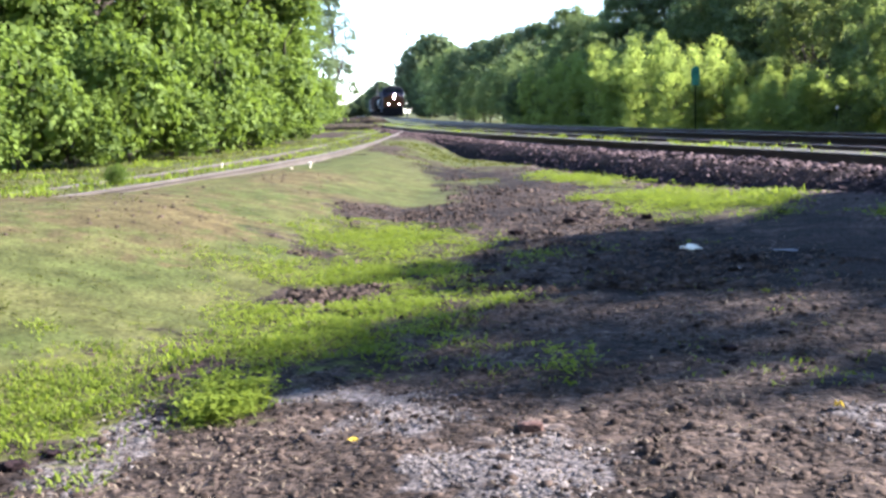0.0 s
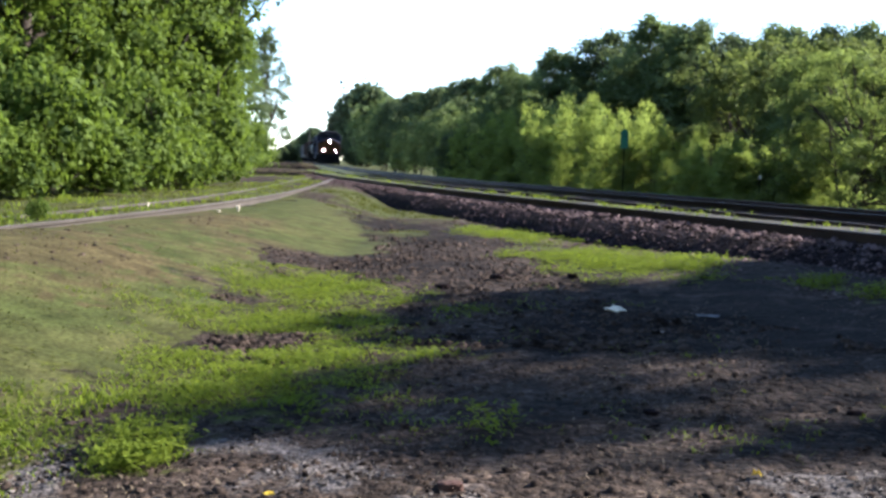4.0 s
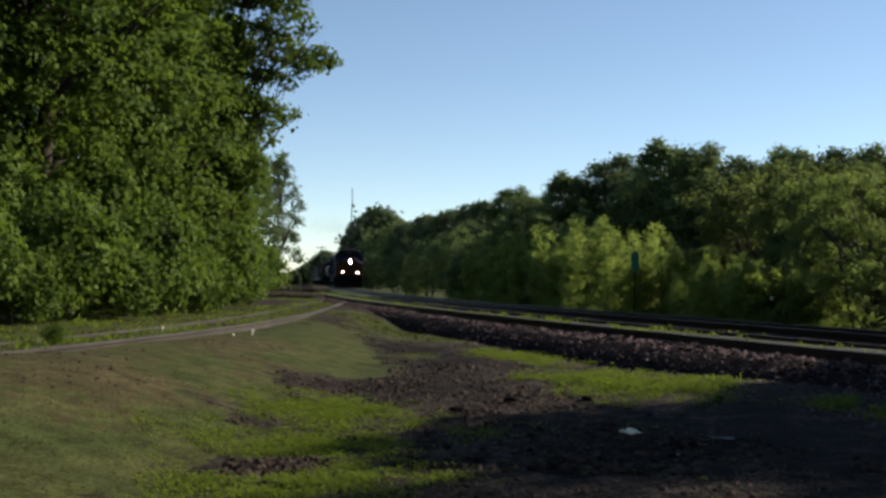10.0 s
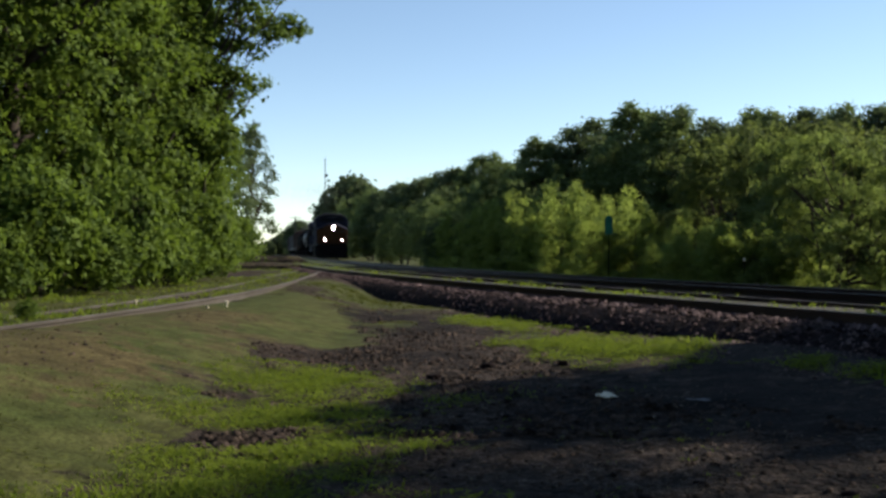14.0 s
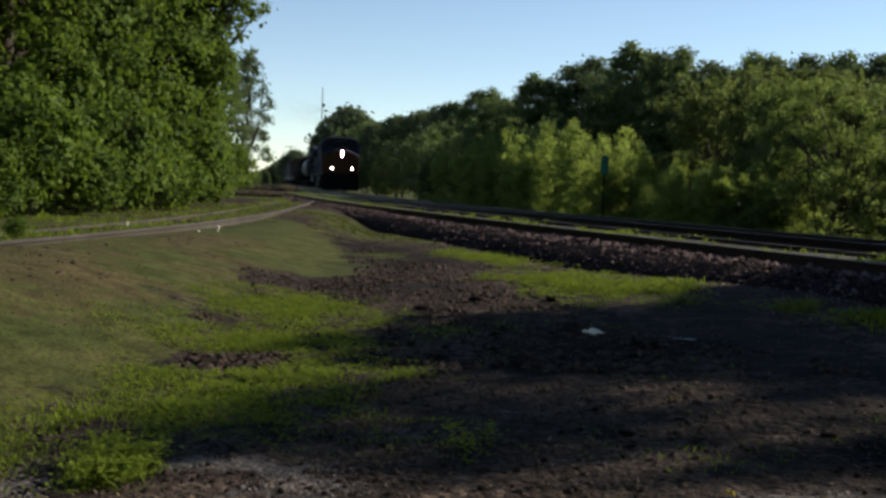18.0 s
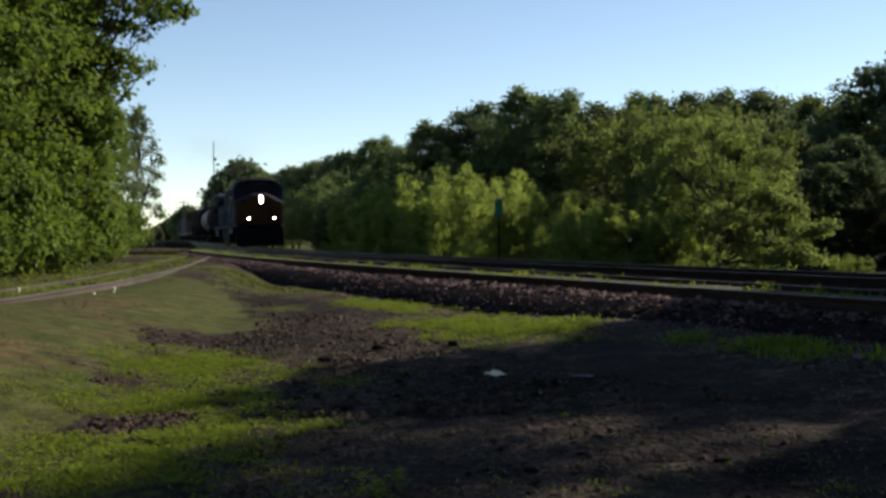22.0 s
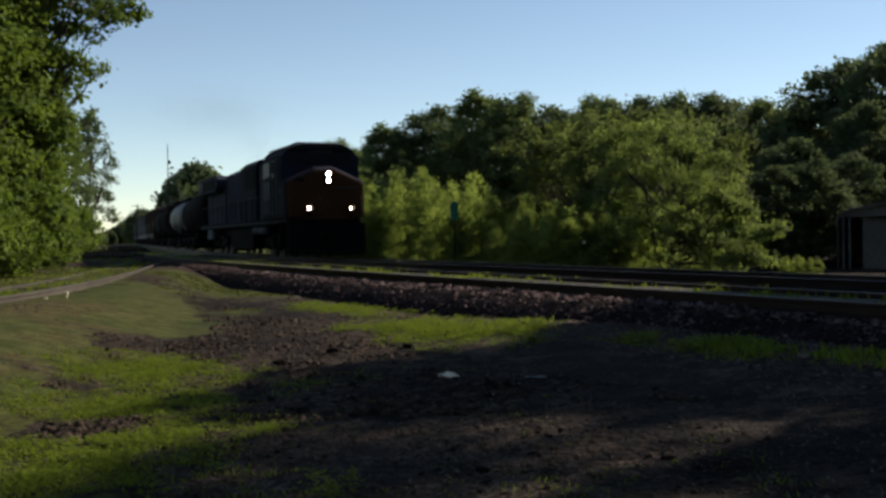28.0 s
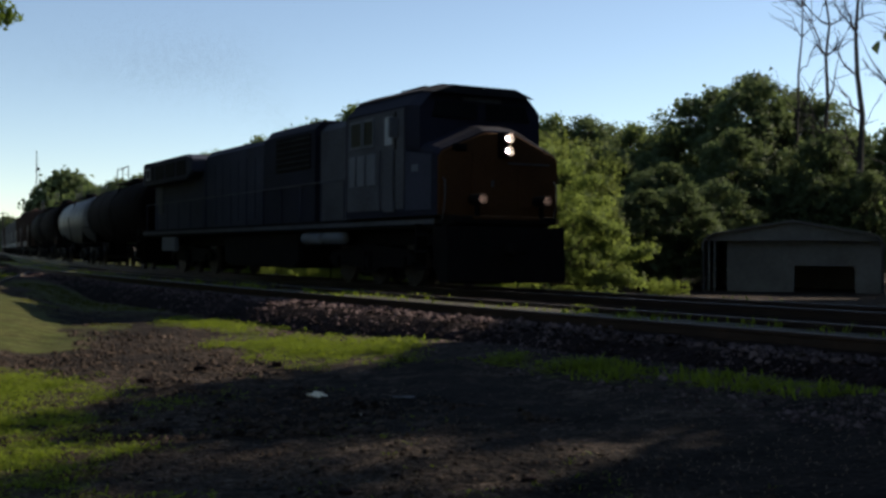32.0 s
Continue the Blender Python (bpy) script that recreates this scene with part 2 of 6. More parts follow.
WHITE = material("white_marker_paint", (0.8149, 0.7414, 0.5742), (0.5437, 0.4809, 0.361), rough=0.7, bump=0.03)
SIGN_GREEN = material("green_sign_paint", (0.013, 0.17, 0.1), (0.007, 0.1, 0.06), rough=0.5, bump=0.02)
GALVANISED = material("galvanised_steel", (0.06, 0.06, 0.063), (0.03, 0.03, 0.033), rough=0.55, metal=0.3, bump=0.03)
CARPORT_TIN = material("pale_sheet_metal", (0.17, 0.165, 0.15), (0.1, 0.096, 0.085), rough=0.6, scale=0.8, fine=10, bump=0.05)
LITTER_PAPER = material("pale_litter_paper", (0.372, 0.348, 0.312), (0.252, 0.228, 0.198), rough=0.9, scale=6, fine=40)
BRICK_RED = material("broken_brick", (0.09, 0.045, 0.0325), (0.048, 0.024, 0.0195), rough=0.95, scale=9, fine=60, bump=0.5)
STRAW = leaf_material("dry_straw", (0.22, 0.175, 0.12), (0.08, 0.062, 0.042), (0.16, 0.12, 0.07), 0.2)
DRY_LEAF = leaf_material("fallen_yellow_leaf", (0.6, 0.5, 0.06), (0.45, 0.3, 0.03), (0.5, 0.4, 0.05))
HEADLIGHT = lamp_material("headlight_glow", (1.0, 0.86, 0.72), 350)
DITCHLIGHT = lamp_material("ditch_light_glow", (1.0, 0.72, 0.6), 50)
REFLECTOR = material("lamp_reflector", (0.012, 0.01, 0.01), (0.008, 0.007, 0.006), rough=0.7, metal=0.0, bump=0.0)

# ---- building helpers ----
def part(name, bm, mat, parent=None, label="", smooth=False):
    """Links a bmesh as one mesh object under a thing or a part."""
    me = bpy.data.meshes.new(name)
    bm.normal_update()
    bm.to_mesh(me)
    bm.free()
    me.materials.append(mat)
    if smooth:
        me.shade_smooth()
    ob = new(name, me)
    ob.parent = parent
    if label:
        tagged(ob, label)
    return ob


def array_mesh(name, verts, faces, mat, smooth=False):
    """A mesh from an (n, 3) array of points and an (m, 3 or 4) array of faces."""
    verts, faces = np.asarray(verts, np.float32), np.asarray(faces, np.int32)
    me = bpy.data.meshes.new(name)
    me.vertices.add(len(verts))
    me.vertices.foreach_set("co", verts.ravel())
    k = faces.shape[1]
    me.loops.add(faces.size)
    me.loops.foreach_set("vertex_index", faces.ravel())
    me.polygons.add(len(faces))
    me.polygons.foreach_set("loop_start", np.arange(0, faces.size, k, dtype=np.int32))
    me.update(calc_edges=True)
    me.validate()
    if smooth:
        me.shade_smooth()
    me.materials.append(mat)
    return me


def box(bm, x0, x1, y0, y1, z0, z1, bevel=0.0):
    """Adds a box, with bevelled edges, to a bmesh."""
    made = bmesh.ops.create_cube(bm, size=1.0)["verts"]
    for v in made:
        v.co = ((x0 + x1) / 2 + v.co.x * (x1 - x0), (y0 + y1) / 2 + v.co.y * (y1 - y0), (z0 + z1) / 2 + v.co.z * (z1 - z0))
    if bevel:
        edges = list({e for v in made for e in v.link_edges})
        bmesh.ops.bevel(bm, geom=edges, offset=bevel, segments=2, affect="EDGES", clamp_overlap=True)
    return bm


def boxed(*args, bevel=0.0):
    return box(bmesh.new(), *args, bevel=bevel)


def prism(points, y0, y1, bevel=0.0):
    """A body with the side outline points (x, z), from y0 to y1."""
    bm = bmesh.new()
    a = [bm.verts.new((x, y0, z)) for x, z in points]
    b = [bm.verts.new((x, y1, z)) for x, z in points]
    bm.faces.new(a), bm.faces.new(b[::-1])
    for i in range(len(a)):
        j = (i + 1) % len(a)
        bm.faces.new((a[j], a[i], b[i], b[j]))
    bmesh.ops.recalc_face_normals(bm, faces=bm.faces)
    if bevel:
        bmesh.ops.bevel(bm, geom=bm.edges[:], offset=bevel, segments=2, affect="EDGES", clamp_overlap=True)
    return bm


def loft(sections):
    """A body through closed outlines of equally many points, capped at both ends."""
    bm = bmesh.new()
    rings = [[bm.verts.new(p) for p in s] for s in sections]
    for a, b in zip(rings, rings[1:]):
        for i in range(len(a)):
            j = (i + 1) % len(a)
            bm.faces.new((a[i], a[j], b[j], b[i]))
    bm.faces.new(rings[0][::-1]), bm.faces.new(rings[-1])
    bmesh.ops.recalc_face_normals(bm, faces=bm.faces)
    return bm


def tube(bm, points, radii, sides=7):
    """Adds a tube along points to a bmesh, capped."""
    points = [Vector(p) for p in points]
    if not hasattr(radii, "__len__"):
        radii = [radii] * len(points)
    rings = []
    for i, p in enumerate(points):
        way = (points[min(i + 1, len(points) - 1)] - points[max(i - 1, 0)]).normalized()
        side = way.cross(Vector((0.31, 0.17, 1)) if abs(way.z) < 0.9 else Vector((1, 0.2, 0))).normalized()
        up = side.cross(way)
        rings.append([bm.verts.new(p + radii[i] * (math.cos(a) * side + math.sin(a) * up)) for a in [2 * math.pi * k / sides for k in range(sides)]])
    for a, b in zip(rings, rings[1:]):
        for i in range(sides):
            j = (i + 1) % sides
            bm.faces.new((a[i], b[i], b[j], a[j]))
    bm.faces.new(rings[0]), bm.faces.new(rings[-1][::-1])
    return bm


def lathe(profile, axis="x", sides=24, at=(0, 0, 0), ends=(True, True)):
    """A round body: profile points (along, radius) turned about an axis through at."""
    bm = bmesh.new()
    rings = []
    for d, r in profile:
        ring = []
        for k in range(sides):
            a = 2 * math.pi * k / sides
            u, w = max(r, 1e-4) * math.cos(a), max(r, 1e-4) * math.sin(a)
            p = {"x": (d, u, w), "y": (u, d, w), "z": (u, w, d)}[axis]
            ring.append(bm.verts.new((p[0] + at[0], p[1] + at[1], p[2] + at[2])))
        rings.append(ring)
    for a, b in zip(rings, rings[1:]):
        for i in range(sides):
            j = (i + 1) % sides
            bm.faces.new((a[i], a[j], b[j], b[i]))
    if ends[0]:
        bm.faces.new(rings[0][::-1])
    if ends[1]:
        bm.faces.new(rings[-1])
    bmesh.ops.recalc_face_normals(bm, faces=bm.faces)
    return bm


def smooth_step(a, b, x):
    k = np.clip((np.asarray(x, float) - a) / (b - a), 0, 1)
    return k * k * (3 - 2 * k)


def waves(x, y, scale, seed=0):
    """A smooth, uneven field between about -1 and 1."""
    rng = np.random.default_rng(seed)
    out = 0
    for i in range(9):
        a, k, p = rng.uniform(0, 6.3), rng.uniform(0.5, 2.2) / scale, rng.uniform(0, 6.3)
        out = out + np.sin(k * (np.cos(a) * x + np.sin(a) * y) + p)
    return out / 4.5


# ---- the plan: two tracks on one bed, a siding that joins the near one, the ground ----
RAIL_Z, SPACING, GAUGE = 0.76, 4.2, 1.505
PLAN_Y = np.arange(-60, 620, 0.5)
PLAN_X = -np.cumsum(0.3042 + 0.243 / (1 + np.exp(np.clip((PLAN_Y - 39.68) / 16.33, -50, 50)))) * 0.5
PLAN_X = PLAN_X - np.interp(30, PLAN_Y, PLAN_X) + 1.023
PLAN_S = np.concatenate(([0], np.cumsum(np.hypot(np.diff(PLAN_X), 0.5))))
PLAN_HEAD = np.arctan(np.gradient(PLAN_X, PLAN_Y))


def track_at(s, offset=0.0, z=0.0):
    """A place s metres along the far track, offset to its far side, and the turn of the track there."""
    y = np.interp(s, PLAN_S, PLAN_Y)
    x, head = np.interp(y, PLAN_Y, PLAN_X), np.interp(y, PLAN_Y, PLAN_HEAD)
    return Vector((x + offset * math.cos(head), y - offset * math.sin(head), z)), head


def track_offset(x, y):
    """How far a place lies to the far side of the far track's centre."""
    return (x - np.interp(y, PLAN_Y, PLAN_X)) * np.cos(np.interp(y, PLAN_Y, PLAN_HEAD))


def siding_x(y):
    """The siding's centre line."""
    u = (np.asarray(y, float) - 30) / 20
    return -9.6 - 3.544 * u - 1.153 * u * u + 0.606 * u ** 3


def ground_z(x, y):
    """The height of the ground."""
    off = track_offset(x, y)
    near = 0.22 * smooth_step(-15.5, -7.0, off) + 0.2 * smooth_step(-9.2, -6.0, off) * smooth_step(19, 13, y) * (off < 0)
    side = x - siding_x(y)
    bank = (0.53 + 0.07 * smooth_step(13.5, 11, y)) * smooth_step(5.2, 1.3, side) * (y < 62)
    z = np.maximum(near, bank)
    clods = 0.03 * waves(x, y, 0.16, 5) * (off < -8.5) * (side > 5) * (y < 22)
    return z + clods + 0.018 * waves(x, y, 0.7, 3) + 0.03 * waves(x, y, 3.0, 4)

# ---- ground ----
def inside(x, y, blobs, seed):
    """How far inside uneven round patches (cx, cy, rx, ry, turn) places lie: about 0 at the edge, 1 well within."""
    best = np.full(np.shape(x), -2.0)
    wob = 0.45 * waves(x, y, 0.5, seed) + 0.32 * waves(x, y, 0.17, seed + 1)
    for cx, cy, rx, ry, turn in blobs:
        c, s = math.cos(radians(turn)), math.sin(radians(turn))
        u, w = (c * (x - cx) + s * (y - cy)) / rx, (-s * (x - cx) + c * (y - cy)) / ry
        best = np.maximum(best, 1.2 - 1.2 * np.sqrt(u * u + w * w))
    return best + wob


GREEN_PATCHES = [(-3.3, 11.8, 1.05, 2.3, 8), (-2.7, 9.8, 1.15, 2.0, 0), (-2.4, 8.1, 1.1, 1.4, 0), (-2.6, 6.8, 0.95, 0.9, 0), (-1.9, 20.0, 0.65, 2.2, 24), (0.0, 14.7, 1.0, 2.1, 22), (0.7, 13.9, 0.7, 1.0, 0), (2.0, 11.8, 0.4, 0.5, 10), (2.75, 10.85, 0.5, 1.0, 25), (3.8, 9.45, 0.48, 1.1, 30), (-2.3, 5.3, 0.3, 0.58, 20), (-3.4, 5.9, 0.55, 1.6, 15)]
BARE_PATCHES = [(-16.3, 47, 2.5, 13, 11), (-2.98, 8.4, 0.56, 0.5, 0), (-3.7, 10.5, 0.32, 0.26, 0), (-3.75, 14.5, 1.05, 0.85, 0), (-1.9, 10.6, 0.3, 0.5, 0)]
THIN_PATCHES = [(-2.9, 22.0, 0.35, 1.5, 25), (-1.2, 17.2, 0.35, 1.1, 20), (-3.9, 20.0, 0.5, 1.0, 30)]
TAN_PATCHES = [(-7.2, 11.5, 2.6, 2.6, 0), (-5.4, 10.6, 1.3, 1.6, 0), (-6.3, 17.0, 1.2, 2.2, 0), (-5.2, 15.0, 0.9, 0.8, 0)]
# dark dirt on the left; patches at positive x paint in the tree shade
CINDER_SHADE_PATCHES = [(-4.0, 20.5, 1.5, 5.5, 27), (1.8, 6.0, 1.4, 2.4, 0), (1.2, 10.2, 3.4, 2.6, 10), (4.0, 11.0, 3.0, 3.5, 30), (4.2, 7.0, 2.6, 3.0, 0), (-2.6, 14.5, 1.6, 2.2, 20)]
PALE_PATCHES = [(-2.74, 5.05, 0.26, 0.85, 12), (-1.3, 5.15, 0.36, 0.55, 0), (-1.95, 5.6, 0.55, 0.2, 0), (1.2, 5.0, 0.9, 0.4, 0), (-0.9, 4.4, 0.5, 0.4, 0)]


def field_inside(x, y):
    """How far inside the mown field beside the siding places lie."""
    edge = np.interp(y, [-30, 0, 3.7, 5.3, 6.3, 8, 10.5, 12.5, 13.5, 15.4, 16.3, 19.7, 24.4, 27.1, 35, 47, 60, 90], [-5.0, -3.1, -3.05, -3.15, -3.05, -2.9, -3.3, -3.6, -4.2, -4.5, -3.1, -4.2, -5.7, -7.3, -10.6, -13.0, -17.0, -26])
    off = track_offset(x, y)
    strip = np.minimum(np.minimum((off + 8.3) * 1.1, (-6.15 - off) * 2.2), np.minimum((y - 23.5) * 0.35, (38 - y) * 0.4)) + 0.4 * waves(x, y, 0.5, 25) + 0.25 * waves(x, y, 0.2, 26)
    far = (y < -30) | (y > 90) | (track_offset(x, y) > 60)
    return np.where(track_offset(x, y) * (y < 90) > 3.5, -2.0, np.where(far, 1.0, np.maximum(np.clip((edge - x) * 1.4, -2, 1.5) + 0.45 * waves(x, y, 0.6, 21) + 0.4 * waves(x, y, 0.22, 23), np.maximum(strip, inside(x, y, THIN_PATCHES, 15)))))


def axis_steps(stops):
    out = [stops[0][0]]
    for (a, step), (b, _) in zip(stops, stops[1:]):
        out += list(np.linspace(a, b, max(2, round((b - a) / step) + 1))[1:])
    return np.array(out)


def ground_sheet():
    gx = axis_steps([(-2500, 500), (-500, 60), (-120, 8), (-60, 1.0), (-14, 0.2), (9, 0.5), (40, 8), (120, 60), (500, 500), (2500, 1)])
    gy = axis_steps([(-2500, 500), (-500, 60), (-60, 6), (0, 0.5), (3.5, 0.14), (14, 0.25), (30, 0.8), (90, 4), (200, 20), (600, 200), (3000, 1)])
    x, y = np.meshgrid(gx, gy)
    z = ground_z(x, y)
    verts = np.stack([x, y, z], -1).reshape(-1, 3)
    w, h = len(gx), len(gy)
    i = (np.arange(h - 1)[:, None] * w + np.arange(w - 1)).ravel()
    me = array_mesh("ground", verts, np.stack([i, i + 1, i + w + 1, i + w], -1), GROUND, smooth=True)
    flat = (x.ravel(), y.ravel())
    bare = inside(*flat, BARE_PATCHES, 31)
    masks = {"green": inside(*flat, GREEN_PATCHES, 11) - np.maximum(bare, 0) * 1.5, "dry": field_inside(*flat) - np.maximum(bare, 0) * 3, "tan": np.minimum(inside(*flat, TAN_PATCHES, 61), field_inside(*flat)) - np.maximum(inside(*flat, GREEN_PATCHES, 11), 0) * 3, "pale": inside(*flat, PALE_PATCHES, 41), "cinder_shade": inside(*flat, CINDER_SHADE_PATCHES, 51)}
    for name, values in masks.items():
        me.attributes.new(name, "FLOAT", "POINT").data.foreach_set("value", np.asarray(values, np.float32))
    return tagged(new("ground", me), "brown dirt with gravel, weeds and mown grass", "ground", kind="structure")


def ground_material():
    m = rubble(material("dirt", (0.052, 0.038, 0.0288), (0.0138, 0.0107, 0.009), spec=0.06, rough=0.95, scale=1.3, fine=16, bump=0.8))
    n, link = m.node_tree.nodes, m.node_tree.links.new
    bsdf = n["Principled BSDF"]
    colour = bsdf.inputs["Base Color"].links[0].from_socket
    tc = n.new("ShaderNodeTexCoord")
    edge = n.new("ShaderNodeTexNoise")
    edge.inputs["Scale"].default_value, edge.inputs["Detail"].default_value = 5.0, 6
    link(tc.outputs["Object"], edge.inputs["Vector"])
    rough = n.new("ShaderNodeMapRange")
    rough.inputs["From Min"].default_value, rough.inputs["From Max"].default_value = 0.3, 0.7
    rough.inputs["To Min"].default_value, rough.inputs["To Max"].default_value = -0.15, 1.15
    link(edge.outputs["Fac"], rough.inputs["Value"])
    # the first, darkest tone also deepens the trees' shade on the dirt
    for name, a, b, scale in (("cinder_shade", (0.0225, 0.0168, 0.014), (0.006, 0.0048, 0.0045), 2.5), ("pale", (0.13, 0.116, 0.11), (0.034, 0.029, 0.027), 45), ("dry", (0.058, 0.0565, 0.0198), (0.0375, 0.048, 0.013), 0.9), ("tan", (0.064, 0.05, 0.0225), (0.049, 0.043, 0.018), 1.2), ("green", (0.07, 0.078, 0.0145), (0.026, 0.024, 0.014), 9)):
        at = n.new("ShaderNodeAttribute")
        at.attribute_name = name
        add = n.new("ShaderNodeMath")
        add.operation = "ADD"
        link(at.outputs["Fac"], add.inputs[0])
        link(rough.outputs[0], add.inputs[1])
        cut = n.new("ShaderNodeMapRange")
        cut.interpolation_type = "SMOOTHSTEP"
        cut.inputs["From Min"].default_value, cut.inputs["From Max"].default_value = 0.55, 1.05
        link(add.outputs[0], cut.inputs["Value"])
        tone, spread = n.new("ShaderNodeTexNoise"), n.new("ShaderNodeMapRange")
        tone.inputs["Scale"].default_value, tone.inputs["Detail"].default_value = scale, 8
        spread.inputs["From Min"].default_value, spread.inputs["From Max"].default_value = 0.3, 0.7
        link(tc.outputs["Object"], tone.inputs["Vector"])
        link(tone.outputs["Fac"], spread.inputs["Value"])
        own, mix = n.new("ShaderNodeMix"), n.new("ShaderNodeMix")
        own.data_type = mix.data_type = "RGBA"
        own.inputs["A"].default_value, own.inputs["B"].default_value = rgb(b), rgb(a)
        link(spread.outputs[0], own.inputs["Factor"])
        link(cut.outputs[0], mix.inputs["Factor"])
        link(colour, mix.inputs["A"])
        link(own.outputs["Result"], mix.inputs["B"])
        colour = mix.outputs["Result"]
        if name in ("dry", "tan", "green"):
            for b in [b for b in n if b.type == "BUMP"]:
                even = n.new("ShaderNodeMapRange")
                old = b.inputs["Strength"]
                link(cut.outputs[0], even.inputs["Value"])
                even.inputs["To Min"].default_value, even.inputs["To Max"].default_value = old.default_value, 0.12
                if old.links:
                    link(old.links[0].from_socket, even.inputs["To Min"])
                link(even.outputs[0], old)
    for scale, low, high in ((28, 0.6, 1.4), (3.5, 0.62, 1.38)):
        speck, span, mul = n.new("ShaderNodeTexNoise"), n.new("ShaderNodeMapRange"), n.new("ShaderNodeMix")
        speck.inputs["Scale"].default_value, speck.inputs["Detail"].default_value = scale, 6
        link(tc.outputs["Object"], speck.inputs["Vector"])
        link(speck.outputs["Fac"], span.inputs["Value"])
        span.inputs["From Min"].default_value, span.inputs["From Max"].default_value = 0.3, 0.7
        span.inputs["To Min"].default_value, span.inputs["To Max"].default_value = low, high
        mul.data_type, mul.blend_type = "RGBA", "MULTIPLY"
        mul.inputs["Factor"].default_value = 1.0
        link(colour, mul.inputs["A"])
        link(span.outputs[0], mul.inputs["B"])
        colour = mul.outputs["Result"]
    link(colour, bsdf.inputs["Base Color"])
    return m


GROUND = ground_material()
ground_sheet()


# ---- tracks ----
def bed(name, label, offsets, heights, s0, s1, centre, mat=BALLAST):
    """A ballast bed with the given cross-section along a line."""
    lines, step = [], 1.0
    count = int((s1 - s0) / step)
    for i in range(count + 1):
        row = []
        for k, (o, z) in enumerate(zip(offsets, heights)):
            p = centre(s0 + i * step, o)
            row.append((p[0], p[1], z + 0.025 * float(waves(p[0], p[1], 0.25, 50 + k)) * (0 < k < len(offsets) - 1)))
        lines.append(row)
    verts = np.array(lines).reshape(-1, 3)
    w = len(offsets)
    i = (np.arange(count)[:, None] * w + np.arange(w - 1)).ravel()
    me = array_mesh(name, verts, np.stack([i, i + 1, i + w + 1, i + w], -1), mat, smooth=True)
    return tagged(new(name, me), label, "ballast", kind="structure")


def main_line(s, o):
    return track_at(s, o)[0]


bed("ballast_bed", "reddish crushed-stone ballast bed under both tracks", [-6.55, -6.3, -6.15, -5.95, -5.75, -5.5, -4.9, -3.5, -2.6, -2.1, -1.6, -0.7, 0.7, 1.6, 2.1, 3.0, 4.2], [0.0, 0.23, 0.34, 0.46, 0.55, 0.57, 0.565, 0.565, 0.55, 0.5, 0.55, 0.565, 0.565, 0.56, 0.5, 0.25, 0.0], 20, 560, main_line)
bed("track_fill", "pale dry fines and grass between the near rails", [-4.84, -4.76, -4.4, -4.0, -3.64, -3.56], [0.55, 0.69, 0.715, 0.715, 0.69, 0.55], 60, 124, main_line, DRY_FILL)
bed("track_fill", "olive grass grown over the near track farther along", [-4.84, -4.76, -4.4, -4.0, -3.64, -3.56], [0.55, 0.7, 0.725, 0.725, 0.7, 0.55], 124, 330, main_line, GRASSY_FILL)
bed("track_fill", "grassy fill between the tracks farther along", [-3.3, -3.1, -2.6, -2.1, -1.6, -1.1, -0.9], [0.55, 0.64, 0.67, 0.67, 0.67, 0.64, 0.55], 140, 330, main_line, GRASSY_FILL)
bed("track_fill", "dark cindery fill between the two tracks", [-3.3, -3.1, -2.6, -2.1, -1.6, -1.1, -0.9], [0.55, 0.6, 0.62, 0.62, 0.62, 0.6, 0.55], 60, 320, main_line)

RAIL_OUTLINE = [(-0.075, 0), (0.075, 0), (0.075, 0.015), (0.014, 0.035), (0.012, 0.125), (0.037, 0.135), (0.037, 0.165), (0.028, 0.173), (-0.028, 0.173), (-0.037, 0.165), (-0.037, 0.135), (-0.012, 0.125), (-0.014, 0.035), (-0.075, 0.015)]


def rail(parent, path, z, mat, head, label=""):
    """One rail along a path of (x, y), its head at z; the worn head is a strip of its own."""
    bm = bmesh.new()
    pts = [Vector((p[0], p[1])) for p in path]
    rings = []
    for i, p in enumerate(pts):
        way = (pts[min(i + 1, len(pts) - 1)] - pts[max(i - 1, 0)]).normalized()
        side = Vector((way.y, -way.x))
        rings.append([bm.verts.new((p.x + side.x * u, p.y + side.y * u, z - 0.173 + w)) for u, w in RAIL_OUTLINE])
    for a, b in zip(rings, rings[1:]):
        for i in range(len(a)):
            j = (i + 1) % len(a)
            f = bm.faces.new((a[i], b[i], b[j], a[j]))
            f.material_index = int(i in (7, 8))
    bm.faces.new(rings[0]), bm.faces.new(rings[-1][::-1])
    bmesh.ops.recalc_face_normals(bm, faces=bm.faces)
    ob = part("rail", bm, mat, parent, label)
    ob.data.materials.append(head)
    return ob


def tie_mesh(seed):
    rng = random.Random(seed)
    bm = boxed(-1.3, 1.3, -0.115, 0.115, -0.18, 0.0, bevel=0.012)
    for v in bm.verts:
        v.co += Vector((rng.uniform(-0.03, 0.03), rng.uniform(-0.012, 0.012), rng.uniform(-0.012, 0.004)))
    me = bpy.data.meshes.new("tie")
    bm.to_mesh(me)
    bm.free()
    me.materials.append(TIE)
    return me


TIE_MESHES = [tie_mesh(i) for i in range(5)]


